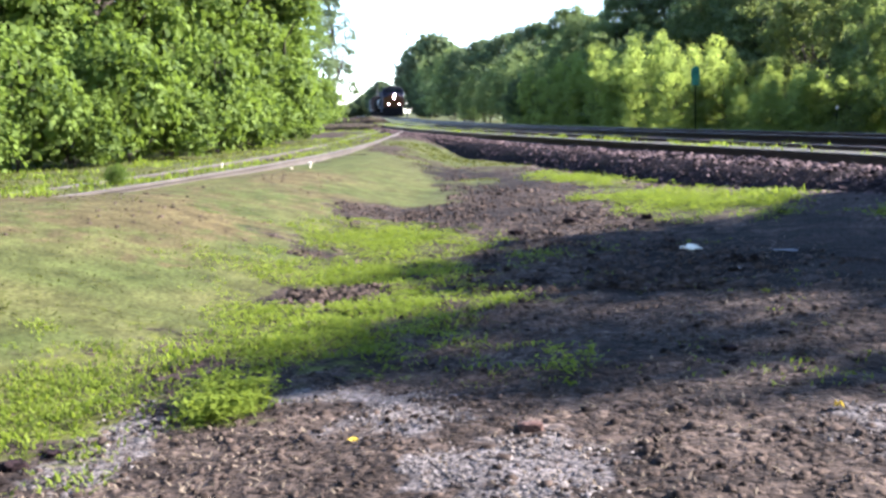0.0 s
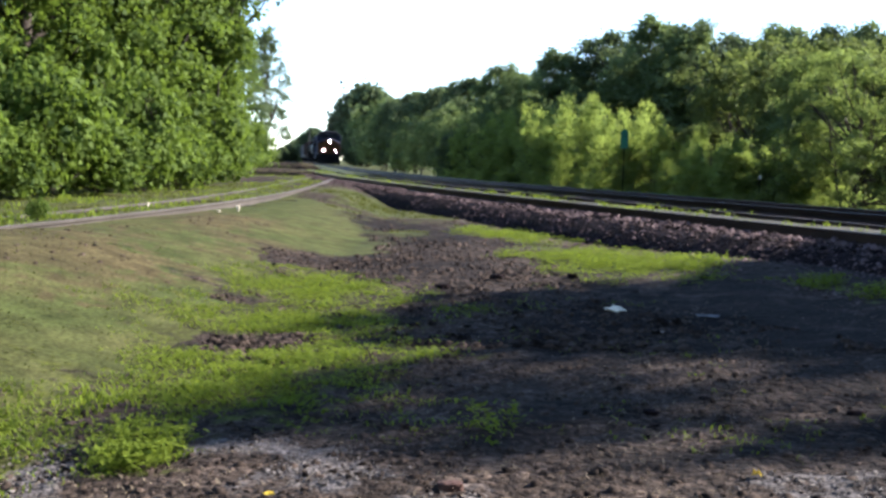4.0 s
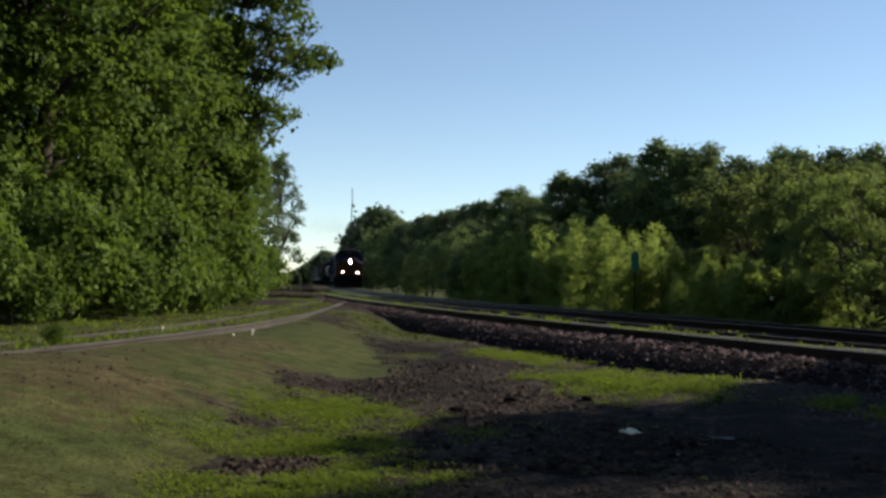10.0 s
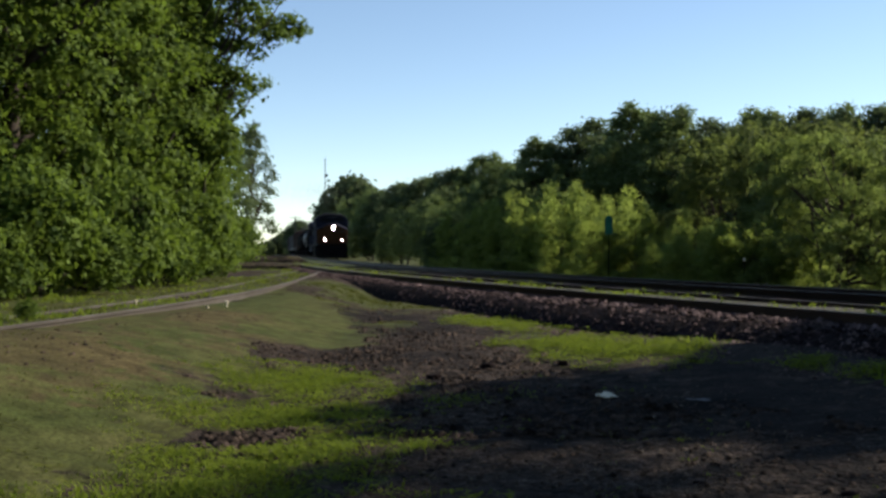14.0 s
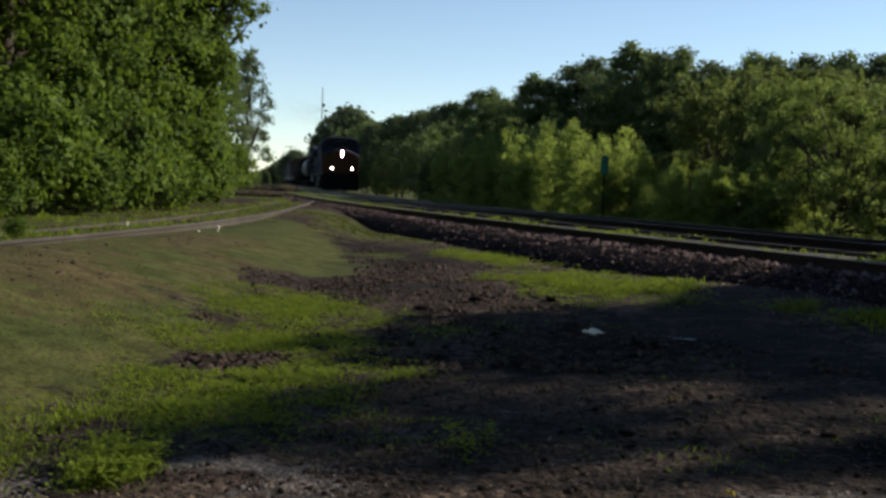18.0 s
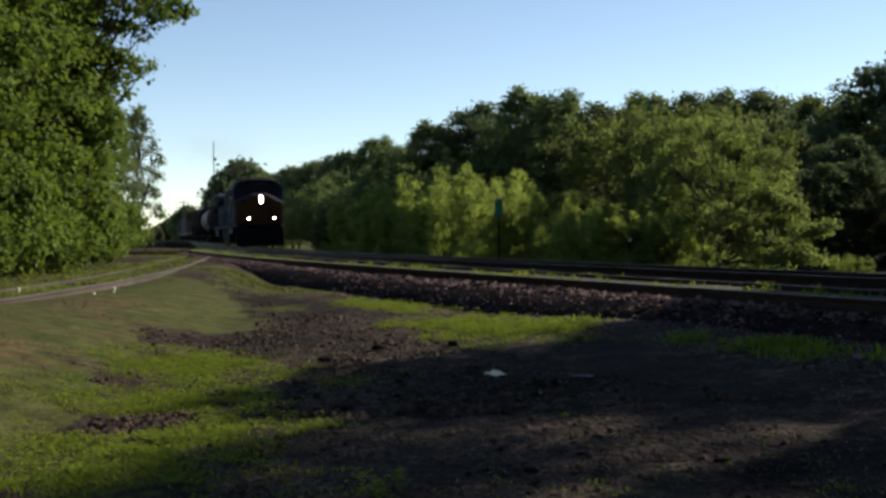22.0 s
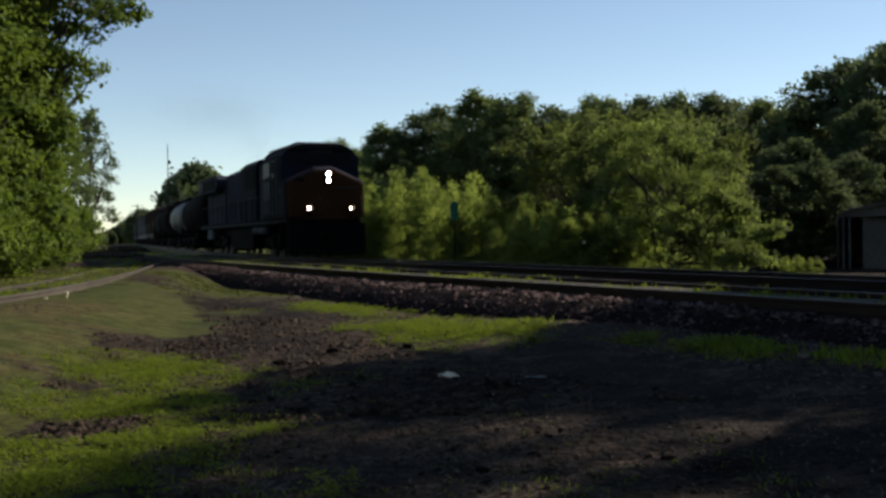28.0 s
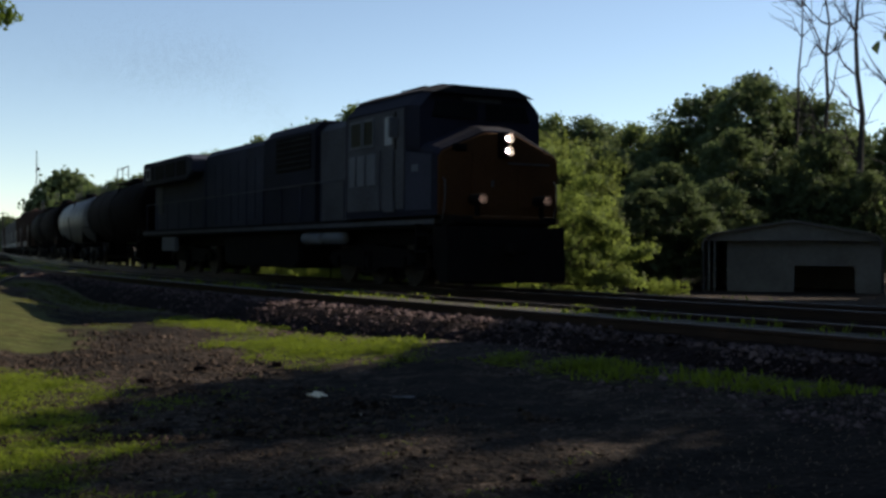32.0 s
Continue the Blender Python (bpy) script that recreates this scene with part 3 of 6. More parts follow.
def track(name, label, offset, head_mat, s0, s1, tie0, tie1):
    thing = tagged(new(name), label, "track", kind="structure")
    for side in (-1, 1):
        rail(thing, [track_at(s, offset + side * GAUGE / 2)[0] for s in np.arange(s0, s1, 1.5)], RAIL_Z, STEEL_RAIL, head_mat)
    rng = random.Random(name)
    s = tie0
    while s < tie1:
        p, head = track_at(s, offset)
        ob = new("tie", rng.choice(TIE_MESHES))
        ob.parent = thing
        ob.matrix_basis = pose(p.x, p.y, RAIL_Z - 0.165 + rng.uniform(-0.01, 0.005), 0, 0, -math.degrees(head) + rng.uniform(-1.2, 1.2))
        s += 0.56
    return thing


track("track_1", "mainline track of rusty rails on timber ties", 0.0, STEEL_HEAD, 30, 560, 58, 170)
track("track_2", "weedy near track of rusty rails on timber ties", -SPACING, RAIL_RUST, 30, 560, 58, 190)

siding = tagged(new("siding_track"), "disused siding with dull rails sunk in grass", "track", kind="structure")
for side in (-1, 1):
    line = []
    for y in np.arange(4, 53.6 if side > 0 else 58.0, 1.0):
        x = float(siding_x(y))
        slope = float(siding_x(y + 0.5) - siding_x(y - 0.5))
        c = 1 / math.sqrt(1 + slope * slope)
        line.append((x + side * GAUGE / 2 * c, y - side * GAUGE / 2 * slope * c))
    rail(siding, line, 0.635 if side > 0 else 0.575, RAIL_DULL, RAIL_PALE)
rng = random.Random(5)
for k in range(76):
    y = 5 + k * 0.62
    x, slope = float(siding_x(y)), float(siding_x(y + 0.5) - siding_x(y - 0.5))
    ob = new("tie", rng.choice(TIE_MESHES))
    ob.parent = siding
    ob.matrix_basis = pose(x, y, 0.5 + rng.uniform(-0.02, 0.01), 0, 0, -math.degrees(math.atan(slope)) + rng.uniform(-2, 2))

# ---- loose stones and grass, too many to count ----
STONE_V = np.array([(1, 0, 0), (-1, 0, 0), (0, 1, 0), (0, -1, 0), (0, 0, 0.8), (0, 0, -0.8)], float)
STONE_F = np.array([(0, 2, 4), (2, 1, 4), (1, 3, 4), (3, 0, 4)])


CLOD_V = np.array([(1, 0.2, 0), (0.1, 1, 0), (-1, -0.1, 0), (-0.2, -1, 0), (0.62, 0.1, 0.5), (0, 0.6, 0.58), (-0.6, 0, 0.46), (-0.05, -0.62, 0.52)], float)
CLOD_F = np.array([(0, 1, 5, 4), (1, 2, 6, 5), (2, 3, 7, 6), (3, 0, 4, 7), (4, 5, 6, 7)])


def clods(name, label, rng, places, sizes, mat):
    """Blunt flat-topped clods and pebbles half sunk in the dirt, joined."""
    n = len(places)
    v = CLOD_V[None] * sizes[:, None, None] * rng.uniform(0.6, 1.3, (n, 1, 3)) + rng.normal(0, 0.13, (n, 8, 3)) * sizes[:, None, None]
    a = rng.uniform(0, 6.3, n)[:, None]
    x, y = np.cos(a) * v[..., 0] - np.sin(a) * v[..., 1], np.sin(a) * v[..., 0] + np.cos(a) * v[..., 1]
    v = np.stack([x, y, v[..., 2]], -1) + places[:, None]
    f = CLOD_F[None] + 8 * np.arange(n)[:, None, None]
    return tagged(new(name, array_mesh(name, v.reshape(-1, 3), f.reshape(-1, 4), mat)), label, "stones", kind="stuff")


def stones(name, label, rng, places, sizes, mat):
    """Angular stones, one small solid each, joined."""
    n = len(places)
    v = STONE_V[None] * sizes[:, None, None] * rng.uniform(0.55, 1.25, (n, 1, 3)) + rng.normal(0, 0.16, (n, 6, 3)) * sizes[:, None, None]
    a, b = rng.uniform(0, 6.3, n), rng.uniform(-0.6, 0.6, n)
    ca, sa, cb, sb = np.cos(a)[:, None], np.sin(a)[:, None], np.cos(b)[:, None], np.sin(b)[:, None]
    x, y, z = v[..., 0], v[..., 1], v[..., 2]
    x, z = cb * x + sb * z, -sb * x + cb * z
    x, y = ca * x - sa * y, sa * x + ca * y
    v = np.stack([x, y, z], -1) + places[:, None]
    f = STONE_F[None] + 6 * np.arange(n)[:, None, None]
    return tagged(new(name, array_mesh(name, v.reshape(-1, 3), f.reshape(-1, 3), mat)), label, "stones", kind="stuff")


def scatter(rng, n, x0, x1, y0, y1, test):
    """Places on the ground in a rectangle where test is true, denser near the eye."""
    y = y0 + (y1 - y0) * rng.uniform(0, 1, n) ** 1.7
    x = rng.uniform(x0, x1, n)
    keep = test(x, y)
    x, y = x[keep], y[keep]
    return np.stack([x, y, ground_z(x, y)], -1)


g = np.random.default_rng(77)
p = scatter(g, 60000, -3.6, 2.2, 3.2, 7.5, lambda x, y: inside(x, y, PALE_PATCHES, 41) > g.uniform(-0.1, 0.5, len(x)))
stones("pale_gravel", "pale grey crushed gravel scattered on the dirt", g, p, 0.005 + 0.012 * g.random(len(p)) ** 3, PALE_STONE)
p = scatter(g, 60000, -4, 8, 3.2, 17, lambda x, y: (field_inside(x, y) < 0.1) & (track_offset(x, y) < -9) & (waves(x, y, 0.5, 61) > g.uniform(-1.6, 0.8, len(x))))
clods("dirt_pebbles", "brown pebbles and clods on bare dirt", g, p, 0.006 + 0.026 * g.random(len(p)) ** 4, DIRT_STONE)


def bed_places(rng, n, o0, o1, s0, s1):
    s = s0 + (s1 - s0) * rng.uniform(0, 1, n) ** 1.3
    o = rng.uniform(o0, o1, n)
    y = np.interp(s, PLAN_S, PLAN_Y)
    head = np.interp(y, PLAN_Y, PLAN_HEAD)
    z = np.interp(o, [-6.55, -6.3, -6.15, -5.95, -5.75, -5.5, -2.6, -2.1, -1.6, 2.1], [0.0, 0.23, 0.34, 0.46, 0.55, 0.57, 0.55, 0.5, 0.56, 0.5])
    x = np.interp(y, PLAN_Y, PLAN_X) + o * np.cos(head)
    y = y - o * np.sin(head)
    return np.stack([x, y, np.maximum(z, ground_z(x, y))], -1)


p = scatter(g, 34000, -5, 6, 8.5, 21, lambda x, y: (field_inside(x, y) < 0.4) & (inside(x, y, GREEN_PATCHES, 11) < 0.3) & (track_offset(x, y) < -8.6) & (waves(x, y, 0.35, 63) > g.uniform(-0.3, 1.0, len(x))))
clods("dirt_clods", "rough reddish-brown clods of turned dirt", g, p, 0.012 + 0.045 * g.random(len(p)) ** 3, DIRT_STONE)
p = scatter(g, 9000, -9, 1, 14, 29, lambda x, y: (field_inside(x, y) < 0.3) & (inside(x, y, GREEN_PATCHES, 11) < 0.3) & (track_offset(x, y) < -6.4) & (waves(x, y, 0.5, 64) > g.uniform(-0.8, 0.9, len(x))))
clods("dirt_clods", "dark reddish clods of dirt between the field and the ballast", g, p, 0.013 + 0.036 * g.random(len(p)) ** 3, DIRT_STONE)
p = bed_places(g, 34000, -7.7, -4.9, 78, 125)
p = p[(track_offset(p[:, 0], p[:, 1]) > -6.25 - 0.55 * smooth_step(26, 22, p[:, 1]) - 0.6 * smooth_step(19, 13, p[:, 1]) + 0.3 * waves(p[:, 0], p[:, 1], 0.9, 72))]
p = p[waves(p[:, 0], p[:, 1], 0.6, 71) + 0.6 * waves(p[:, 0], p[:, 1], 0.2, 74) > g.uniform(-1.1, 0.9, len(p))]
stones("ballast_stones", "reddish crushed stone on the ballast shoulder", g, p, 0.012 + 0.032 * g.random(len(p)) ** 3, BALLAST_STONE)
p = bed_places(g, 5200, -5.75, -5.03, 80, 150)
p[:, 2] += 0.02 + 0.05 * g.random(len(p)) * (waves(p[:, 0], p[:, 1], 0.5, 79) > 0)
stones("ballast_stones", "dark crushed stone heaped against the near rail", g, p, 0.025 + 0.035 * g.random(len(p)) ** 2, BALLAST_STONE)
p = bed_places(g, 7000, -4.9, 1.6, 80, 125)
stones("ballast_stones", "grey-red crushed stone between the rails", g, p, 0.018 + 0.025 * g.random(len(p)) ** 2, BALLAST_STONE)


def blades(name, label, rng, places, height, width, mat, lean=0.5):
    """Grass blades, each a bent strip of two faces."""
    n = len(places)
    a = rng.uniform(0, 6.3, n)
    side = np.stack([np.cos(a), np.sin(a), 0 * a], -1)
    out = np.stack([-np.sin(a), np.cos(a), 0 * a], -1) * rng.normal(0, lean, (n, 1))
    h = (height * rng.uniform(0.5, 1.4, n))[:, None]
    w = (width * rng.uniform(0.6, 1.4, n))[:, None]
    up = np.array([0, 0, 1.0])
    low = places - up * 0.01
    mid, top = low + (up * 0.6 + out * 0.35) * h, low + (up * 0.9 + out * 1.1) * h
    v = np.stack([low - side * w, low + side * w, mid + side * w * 0.8, mid - side * w * 0.8, top + side * w * 0.15, top - side * w * 0.15], 1)
    f = np.array([(0, 1, 2, 3), (3, 2, 4, 5)])[None] + 6 * np.arange(n)[:, None, None]
    return tagged(new(name, array_mesh(name, v.reshape(-1, 3), f.reshape(-1, 4), mat)), label, "grass", kind="stuff")


def tufted(rng, n, per, spread, *area):
    """Places of blades gathered in tufts."""
    c = scatter(rng, n, *area)
    p = np.repeat(c, per, 0)
    p[:, :2] += rng.normal(0, spread, (len(p), 2))
    p[:, 2] = ground_z(p[:, 0], p[:, 1])
    return p


def leaflets(name, label, rng, places, height, size, mat):
    """Small broad weed leaves, each a folded pair of faces at its own height and tilt."""
    n = len(places)
    a, tilt = rng.uniform(0, 6.3, n), rng.normal(0, 0.35, n)
    along = np.stack([np.cos(a), np.sin(a), np.sin(tilt)], -1)
    side = np.stack([-np.sin(a), np.cos(a), 0 * a], -1)
    k = (size * rng.uniform(0.6, 1.5, n))[:, None]
    c = places + np.stack([0 * a, 0 * a, height * rng.uniform(0.1, 1.2, n)], -1)
    lift = np.array([0, 0, 0.25])
    v = np.stack([c - along * k, c + (side * 0.45 + lift) * k, c + along * k, c + (lift - side * 0.45) * k], 1)
    f = np.array([(0, 2, 1), (0, 3, 2)])[None] + 4 * np.arange(n)[:, None, None]
    return tagged(new(name, array_mesh(name, v.reshape(-1, 3), f.reshape(-1, 3), mat)), label, "weeds", kind="stuff")


p = tufted(g, 60000, 8, 0.06, -5, 6, 3.5, 24, lambda x, y: inside(x, y, GREEN_PATCHES, 11) + 0.55 * waves(x, y, 0.13, 13) - 1.3 * np.maximum(inside(x, y, BARE_PATCHES, 31), 0) > g.uniform(0.0, 1.4, len(x)))
blades("bright_weeds", "bright green low weeds on the dirt", g, p, 0.034, 0.0065, GRASS_BRIGHT, 1.2)
p = tufted(g, 16000, 9, 0.07, -4, 4, 11, 23, lambda x, y: (inside(x, y, GREEN_PATCHES[4:9], 11) + 0.5 * waves(x, y, 0.16, 14) > g.uniform(0.0, 1.0, len(x))))
leaflets("low_weeds", "bright low broad-leaved weeds along the foot of the ballast", g, p, 0.07, 0.02, GRASS_BRIGHT)
p = tufted(g, 26000, 3, 0.05, -4.5, -0.8, 4.2, 13, lambda x, y: inside(x, y, GREEN_PATCHES[:4], 11) + 0.55 * waves(x, y, 0.13, 13) - 1.3 * np.maximum(inside(x, y, BARE_PATCHES, 31), 0) > g.uniform(0.0, 1.3, len(x)))
leaflets("leafy_weeds", "low yellow-green leafy weeds on the dirt", g, p, 0.045, 0.016, GRASS_BRIGHT)
p = np.concatenate([tufted(g, 1500, 16, 0.05, -3.2, -1.6, 4.2, 6.0, lambda x, y: inside(x, y, GREEN_PATCHES[10:11], 11) > 0.2)] + [np.array([(x, y, float(ground_z(np.array(x), np.array(y))))]) + g.normal(0, 1, (n, 3)) * (r, r, 0) for x, y, r, n in ((-0.72, 5.95, 0.045, 70), (-0.55, 6.05, 0.03, 40), (-1.2, 6.25, 0.02, 25), (-0.62, 5.7, 0.03, 30))])
leaflets("weed_clump", "fresh green leafy weeds on gravelly dirt", g, p, 0.12, 0.019, GRASS_BRIGHT)
p = tufted(g, 2600, 6, 0.035, -1.6, 4.5, 5.6, 13, lambda x, y: (track_offset(x, y) < -8.8) & (waves(x, y, 0.8, 91) + 0.5 * waves(x, y, 0.25, 92) > g.uniform(0.1, 1.8, len(x))))
blades("sparse_grass", "thin green grass in tufts on bare dirt", g, p, 0.03, 0.0045, GRASS_BRIGHT, 1.0)
p = scatter(g, 15000, -2.8, 5, 3.6, 11, lambda x, y: (field_inside(x, y) < 0) & (waves(x, y, 0.45, 93) > g.uniform(-1.2, 1.2, len(x))))
blades("dry_straw", "pale dry straw and chips strewn on the dirt", g, p + (0, 0, 0.012), 0.012, 0.004, STRAW, 2.6)
p = tufted(g, 1500, 10, 0.06, -9, -3, 4.5, 14, lambda x, y: (field_inside(x, y) > 0.2) & (waves(x, y, 0.45, 94) > g.uniform(0.2, 1.5, len(x))))
leaflets("field_weeds", "dull green weeds in the mown field", g, p, 0.035, 0.016, GRASS_DRY)
p = scatter(g, 9000, -11, -3, 5, 18, lambda x, y: (field_inside(x, y) > 0.2) & (inside(x, y, TAN_PATCHES, 61) + 0.5 * waves(x, y, 0.4, 95) > g.uniform(0.2, 1.8, len(x))))
clods("field_crumbs", "dark earth crumbs and dead stems in the mown field", g, p, 0.008 + 0.022 * g.random(len(p)) ** 3, DIRT_STONE)
p = tufted(g, 8000, 1, 0.05, -12, -2, 3.3, 11, lambda x, y: (field_inside(x, y) > g.uniform(0.1, 0.7, len(x))) & (x > siding_x(y) - 1.5))
blades("mown_grass", "short dry olive grass of the mown field", g, p, 0.022, 0.006, GRASS_DRY, 2.0)
p = tufted(g, 2200, 12, 0.07, -5, -0.4, 3.3, 8, lambda x, y: (np.abs(field_inside(x, y) - 0.2) < 0.3) & (waves(x, y, 0.4, 66) > 0.5) & (y > 0))
blades("tall_weeds", "taller fresh green weeds at the field's edge", g, p, 0.06, 0.007, GRASS_BRIGHT, 0.9)
p = tufted(g, 3000, 10, 0.09, 1, 6.5, 6, 15, lambda x, y: (inside(x, y, GREEN_PATCHES[5:10], 11) > 0.2) & (waves(x, y, 0.5, 67) > g.uniform(-0.5, 0.8, len(x))))
blades("clumped_weeds", "taller clumps of fresh green weeds", g, p, 0.1, 0.011, GRASS_BRIGHT, 0.7)
p = tufted(g, 9000, 6, 0.06, -9.5, -0.5, 14, 34, lambda x, y: (track_offset(x, y) > -9) & (field_inside(x, y) > g.uniform(0.2, 1.4, len(x))))
blades("thin_grass", "thin olive grass on the dirt beside the ballast", g, p, 0.05, 0.009, GRASS_DRY, 1.0)
p = tufted(g, 2500, 8, 0.1, -20, -7, 8, 60, lambda x, y: (x < siding_x(y) + 0.55) & (x > siding_x(y) - 7) & (inside(x, y, BARE_PATCHES, 31) < 0.3) & (waves(x, y, 1.2, 68) < g.uniform(-0.3, 1.4, len(x))))
blades("siding_grass", "rough olive grass round the siding", g, p, 0.06, 0.012, GRASS_DRY, 1.0)
p = tufted(g, 2900, 9, 0.1, -20, -7, 8, 60, lambda x, y: (x < siding_x(y) + 0.5) & (x > siding_x(y) - 7) & (inside(x, y, BARE_PATCHES, 31) < 0.3) & (waves(x, y, 1.2, 68) > g.uniform(-0.9, 0.6, len(x)) - 0.25 * (x < siding_x(y) - 2.5)))
blades("siding_grass", "fresh green grass round the siding", g, p, 0.085, 0.012, GRASS_BRIGHT, 0.8)
p = bed_places(g, 1000, -4.75, -3.1, 79, 190)
p = p[(np.abs(track_offset(p[:, 0], p[:, 1]) + 3.45) > 0.12) & (waves(p[:, 0], p[:, 1], 0.8, 73) > g.uniform(-1.0, 0.8, len(p)))]
p[:, 2] = 0.69
p = np.repeat(p, 7, 0)
p += g.normal(0, 1, p.shape) * (0.07, 0.07, 0)
blades("track_weeds", "weeds and dry grass between the rails", g, p, 0.1, 0.012, GRASS_BRIGHT, 0.6)
p = np.repeat(bed_places(g, 26, 2.0, 4.0, 79, 135), 8, 0)
p += g.normal(0, 1, p.shape) * (0.1, 0.1, 0)
blades("verge_weeds", "weeds on the far verge of the tracks", g, p, 0.22, 0.02, GRASS_BRIGHT, 0.5)

g = np.random.default_rng(78)
p = scatter(g, 30000, -4.6, -1.6, 6.8, 11, lambda x, y: inside(x, y, BARE_PATCHES, 31) > g.uniform(0.2, 2.2, len(x)))
clods("dirt_clods", "dark clods in bare spots among the weeds", g, p, 0.01 + 0.035 * g.random(len(p)) ** 3, DIRT_STONE)

# ---- plants ----
def leaves(rng, spots, normals, count, spread, size, droop=0.0):
    """Leaf blades round clump centres: arrays of points and of four-cornered faces, each leaf folded along its rib."""
    n = len(spots) * count
    centre = np.repeat(spots, count, 0) + rng.normal(0, 1, (n, 3)) * np.repeat(np.broadcast_to(spread, (len(spots),)), count)[:, None] * (1, 1, 0.7)
    fold = np.repeat(normals, count, 0) * 0.8 + rng.normal(0, 0.5, (n, 3)) + (0, 0, 0.4)
    fold /= np.linalg.norm(fold, axis=1)[:, None]
    side = np.cross(fold, rng.normal(0, 1, (n, 3)) + np.repeat(normals, count, 0) * 0.6 + (0, 0, -droop))
    side /= np.linalg.norm(side, axis=1)[:, None] + 1e-9
    way = np.cross(side, fold)
    long = size * rng.uniform(0.6, 1.35, (n, 1))
    wide = long * rng.uniform(0.28, 0.45, (n, 1))
    base, tip = centre - way * long / 2, centre + way * long / 2 - fold * long * 0.12
    left, right = centre + side * wide + fold * wide * 0.4, centre - side * wide + fold * wide * 0.4
    verts = np.stack([base, left, tip, right], 1).reshape(-1, 3)
    return verts, np.arange(4 * n).reshape(-1, 4)


def lobe_spots(rng, lobes, per_area, gap=0.15, low=-0.5):
    """Clump centres on the outer shells of ellipsoid lobes (x, y, z, rx, ry, rz), and their outward ways."""
    spots, ways = [], []
    for x, y, z, rx, ry, rz in lobes:
        n = max(6, int(per_area * (rx * ry * rz) ** (2 / 3) * 4))
        d = rng.normal(0, 1, (n, 3))
        d /= np.linalg.norm(d, axis=1)[:, None]
        d = d[d[:, 2] > low]
        r = rng.uniform(0.62, 1.06, (len(d), 1)) + 0.12 * np.sin(5 * d[:, :1] + 3 * d[:, 1:2] + x)
        spots.append(np.array([x, y, z]) + d * r * (rx, ry, rz))
        ways.append(d)
    spots, ways = np.concatenate(spots), np.concatenate(ways)
    keep = rng.uniform(0, 1, len(spots)) > gap
    return spots[keep], ways[keep]


def limb(bm, rng, start, end, r0, r1, sag=0.0, steps=5, sides=6, wobble=0.035):
    start, end = Vector(start), Vector(end)
    pts = []
    for i in range(steps + 1):
        k = i / steps
        p = start.lerp(end, k)
        wob = (end - start).length * wobble * math.sin(math.pi * k)
        pts.append(p + Vector((rng.normal() * wob, rng.normal() * wob, rng.normal() * wob + sag * math.sin(math.pi * k))))
    tube(bm, pts, [r0 + (r1 - r0) * i / steps for i in range(steps + 1)], sides)
    return pts


def tree(name, label, category, seed, height, trunk_r, lobes, mat, bark=BARK, per_area=9, count=9, spread=0.32, size=0.2, droop=0.2, gap=0.15, low=-0.5, stems=1):
    """A tree: trunk and limbs in one mesh, a crown of many leaves in another."""
    rng = np.random.default_rng(seed)
    thing = tagged(new(name), label, category)
    bm = bmesh.new()
    for k in range(stems):
        a, lean = rng.uniform(0, 6.3), 0.0 if stems == 1 else rng.uniform(0.08, 0.22) * height
        foot = (0.15 * math.cos(a) * (stems > 1), 0.15 * math.sin(a) * (stems > 1), -0.12)
        top = (lean * math.cos(a), lean * math.sin(a), height * rng.uniform(0.72, 0.85))
        axis = limb(bm, rng, foot, top, trunk_r / math.sqrt(stems), trunk_r * 0.2, steps=7, sides=8)
    for x, y, z, rx, ry, rz in lobes[::max(1, len(lobes) // 30)]:
        if z > height * 0.12:
            root = axis[min(len(axis) - 2, max(1, int(len(axis) * z / height * 0.7)))]
            limb(bm, rng, root, (x, y, z), trunk_r * 0.4, trunk_r * 0.08, sag=-0.1)
    part("trunk", bm, bark, thing, smooth=True)
    spots, ways = lobe_spots(rng, lobes, per_area, gap, low)
    crown = new("crown", array_mesh("crown", *leaves(rng, spots, ways, count, spread, size, droop), mat))
    crown.parent = thing
    return thing


def round_lobes(rng, height, width, base, n, flat=0.8, fill=0.55):
    """Lobes of an uneven broad crown from base to height."""
    out = []
    for i in range(n):
        k = (i + 0.5) / n
        z = base + (height - base) * (0.08 + 0.84 * k)
        r = width / 2 * math.sqrt(max(0.08, 1 - (2 * k - 0.75) ** 2 * 0.75))
        a, off = i * 2.4 + rng.uniform(-0.5, 0.5), r * rng.uniform(0.35, 0.62)
        s = r * fill * rng.uniform(0.8, 1.2)
        out.append((off * math.cos(a), off * math.sin(a), min(z, height - s * flat), s, s, s * flat))
    return out


def crested(rng, lobes, n, tall=0.5):
    """The same lobes with n small upright sprays growing out of their upper sides."""
    out = list(lobes)
    for k in range(n):
        x, y, z, rx, ry, rz = lobes[rng.integers(len(lobes) // 3, len(lobes))]
        a, b = rng.uniform(0, 6.3), rng.uniform(0.2, 0.9)
        s = rng.uniform(0.3, 0.55)
        out.append((x + b * rx * math.cos(a), y + b * ry * math.sin(a), z + rz * math.sqrt(1 - b * b) * 0.95, s, s, tall * rng.uniform(0.5, 1.0)))
    return out


def shoots(rng, height, width, n):
    """Lobes of a thicket of upright saplings."""
    out = []
    for i in range(n):
        a, r = rng.uniform(0, 6.3), width / 2 * math.sqrt(rng.uniform(0, 1))
        h = height * rng.uniform(0.6, 1.0) * (1 - 0.25 * (2 * r / width) ** 2)
        for z, s in ((0.18, 0.5), (0.45, 0.42), (0.68, 0.3), (0.86, 0.17)):
            out.append((r * math.cos(a), r * math.sin(a), h * z, s * rng.uniform(0.8, 1.2), s * rng.uniform(0.8, 1.2), h * 0.2))
    return out


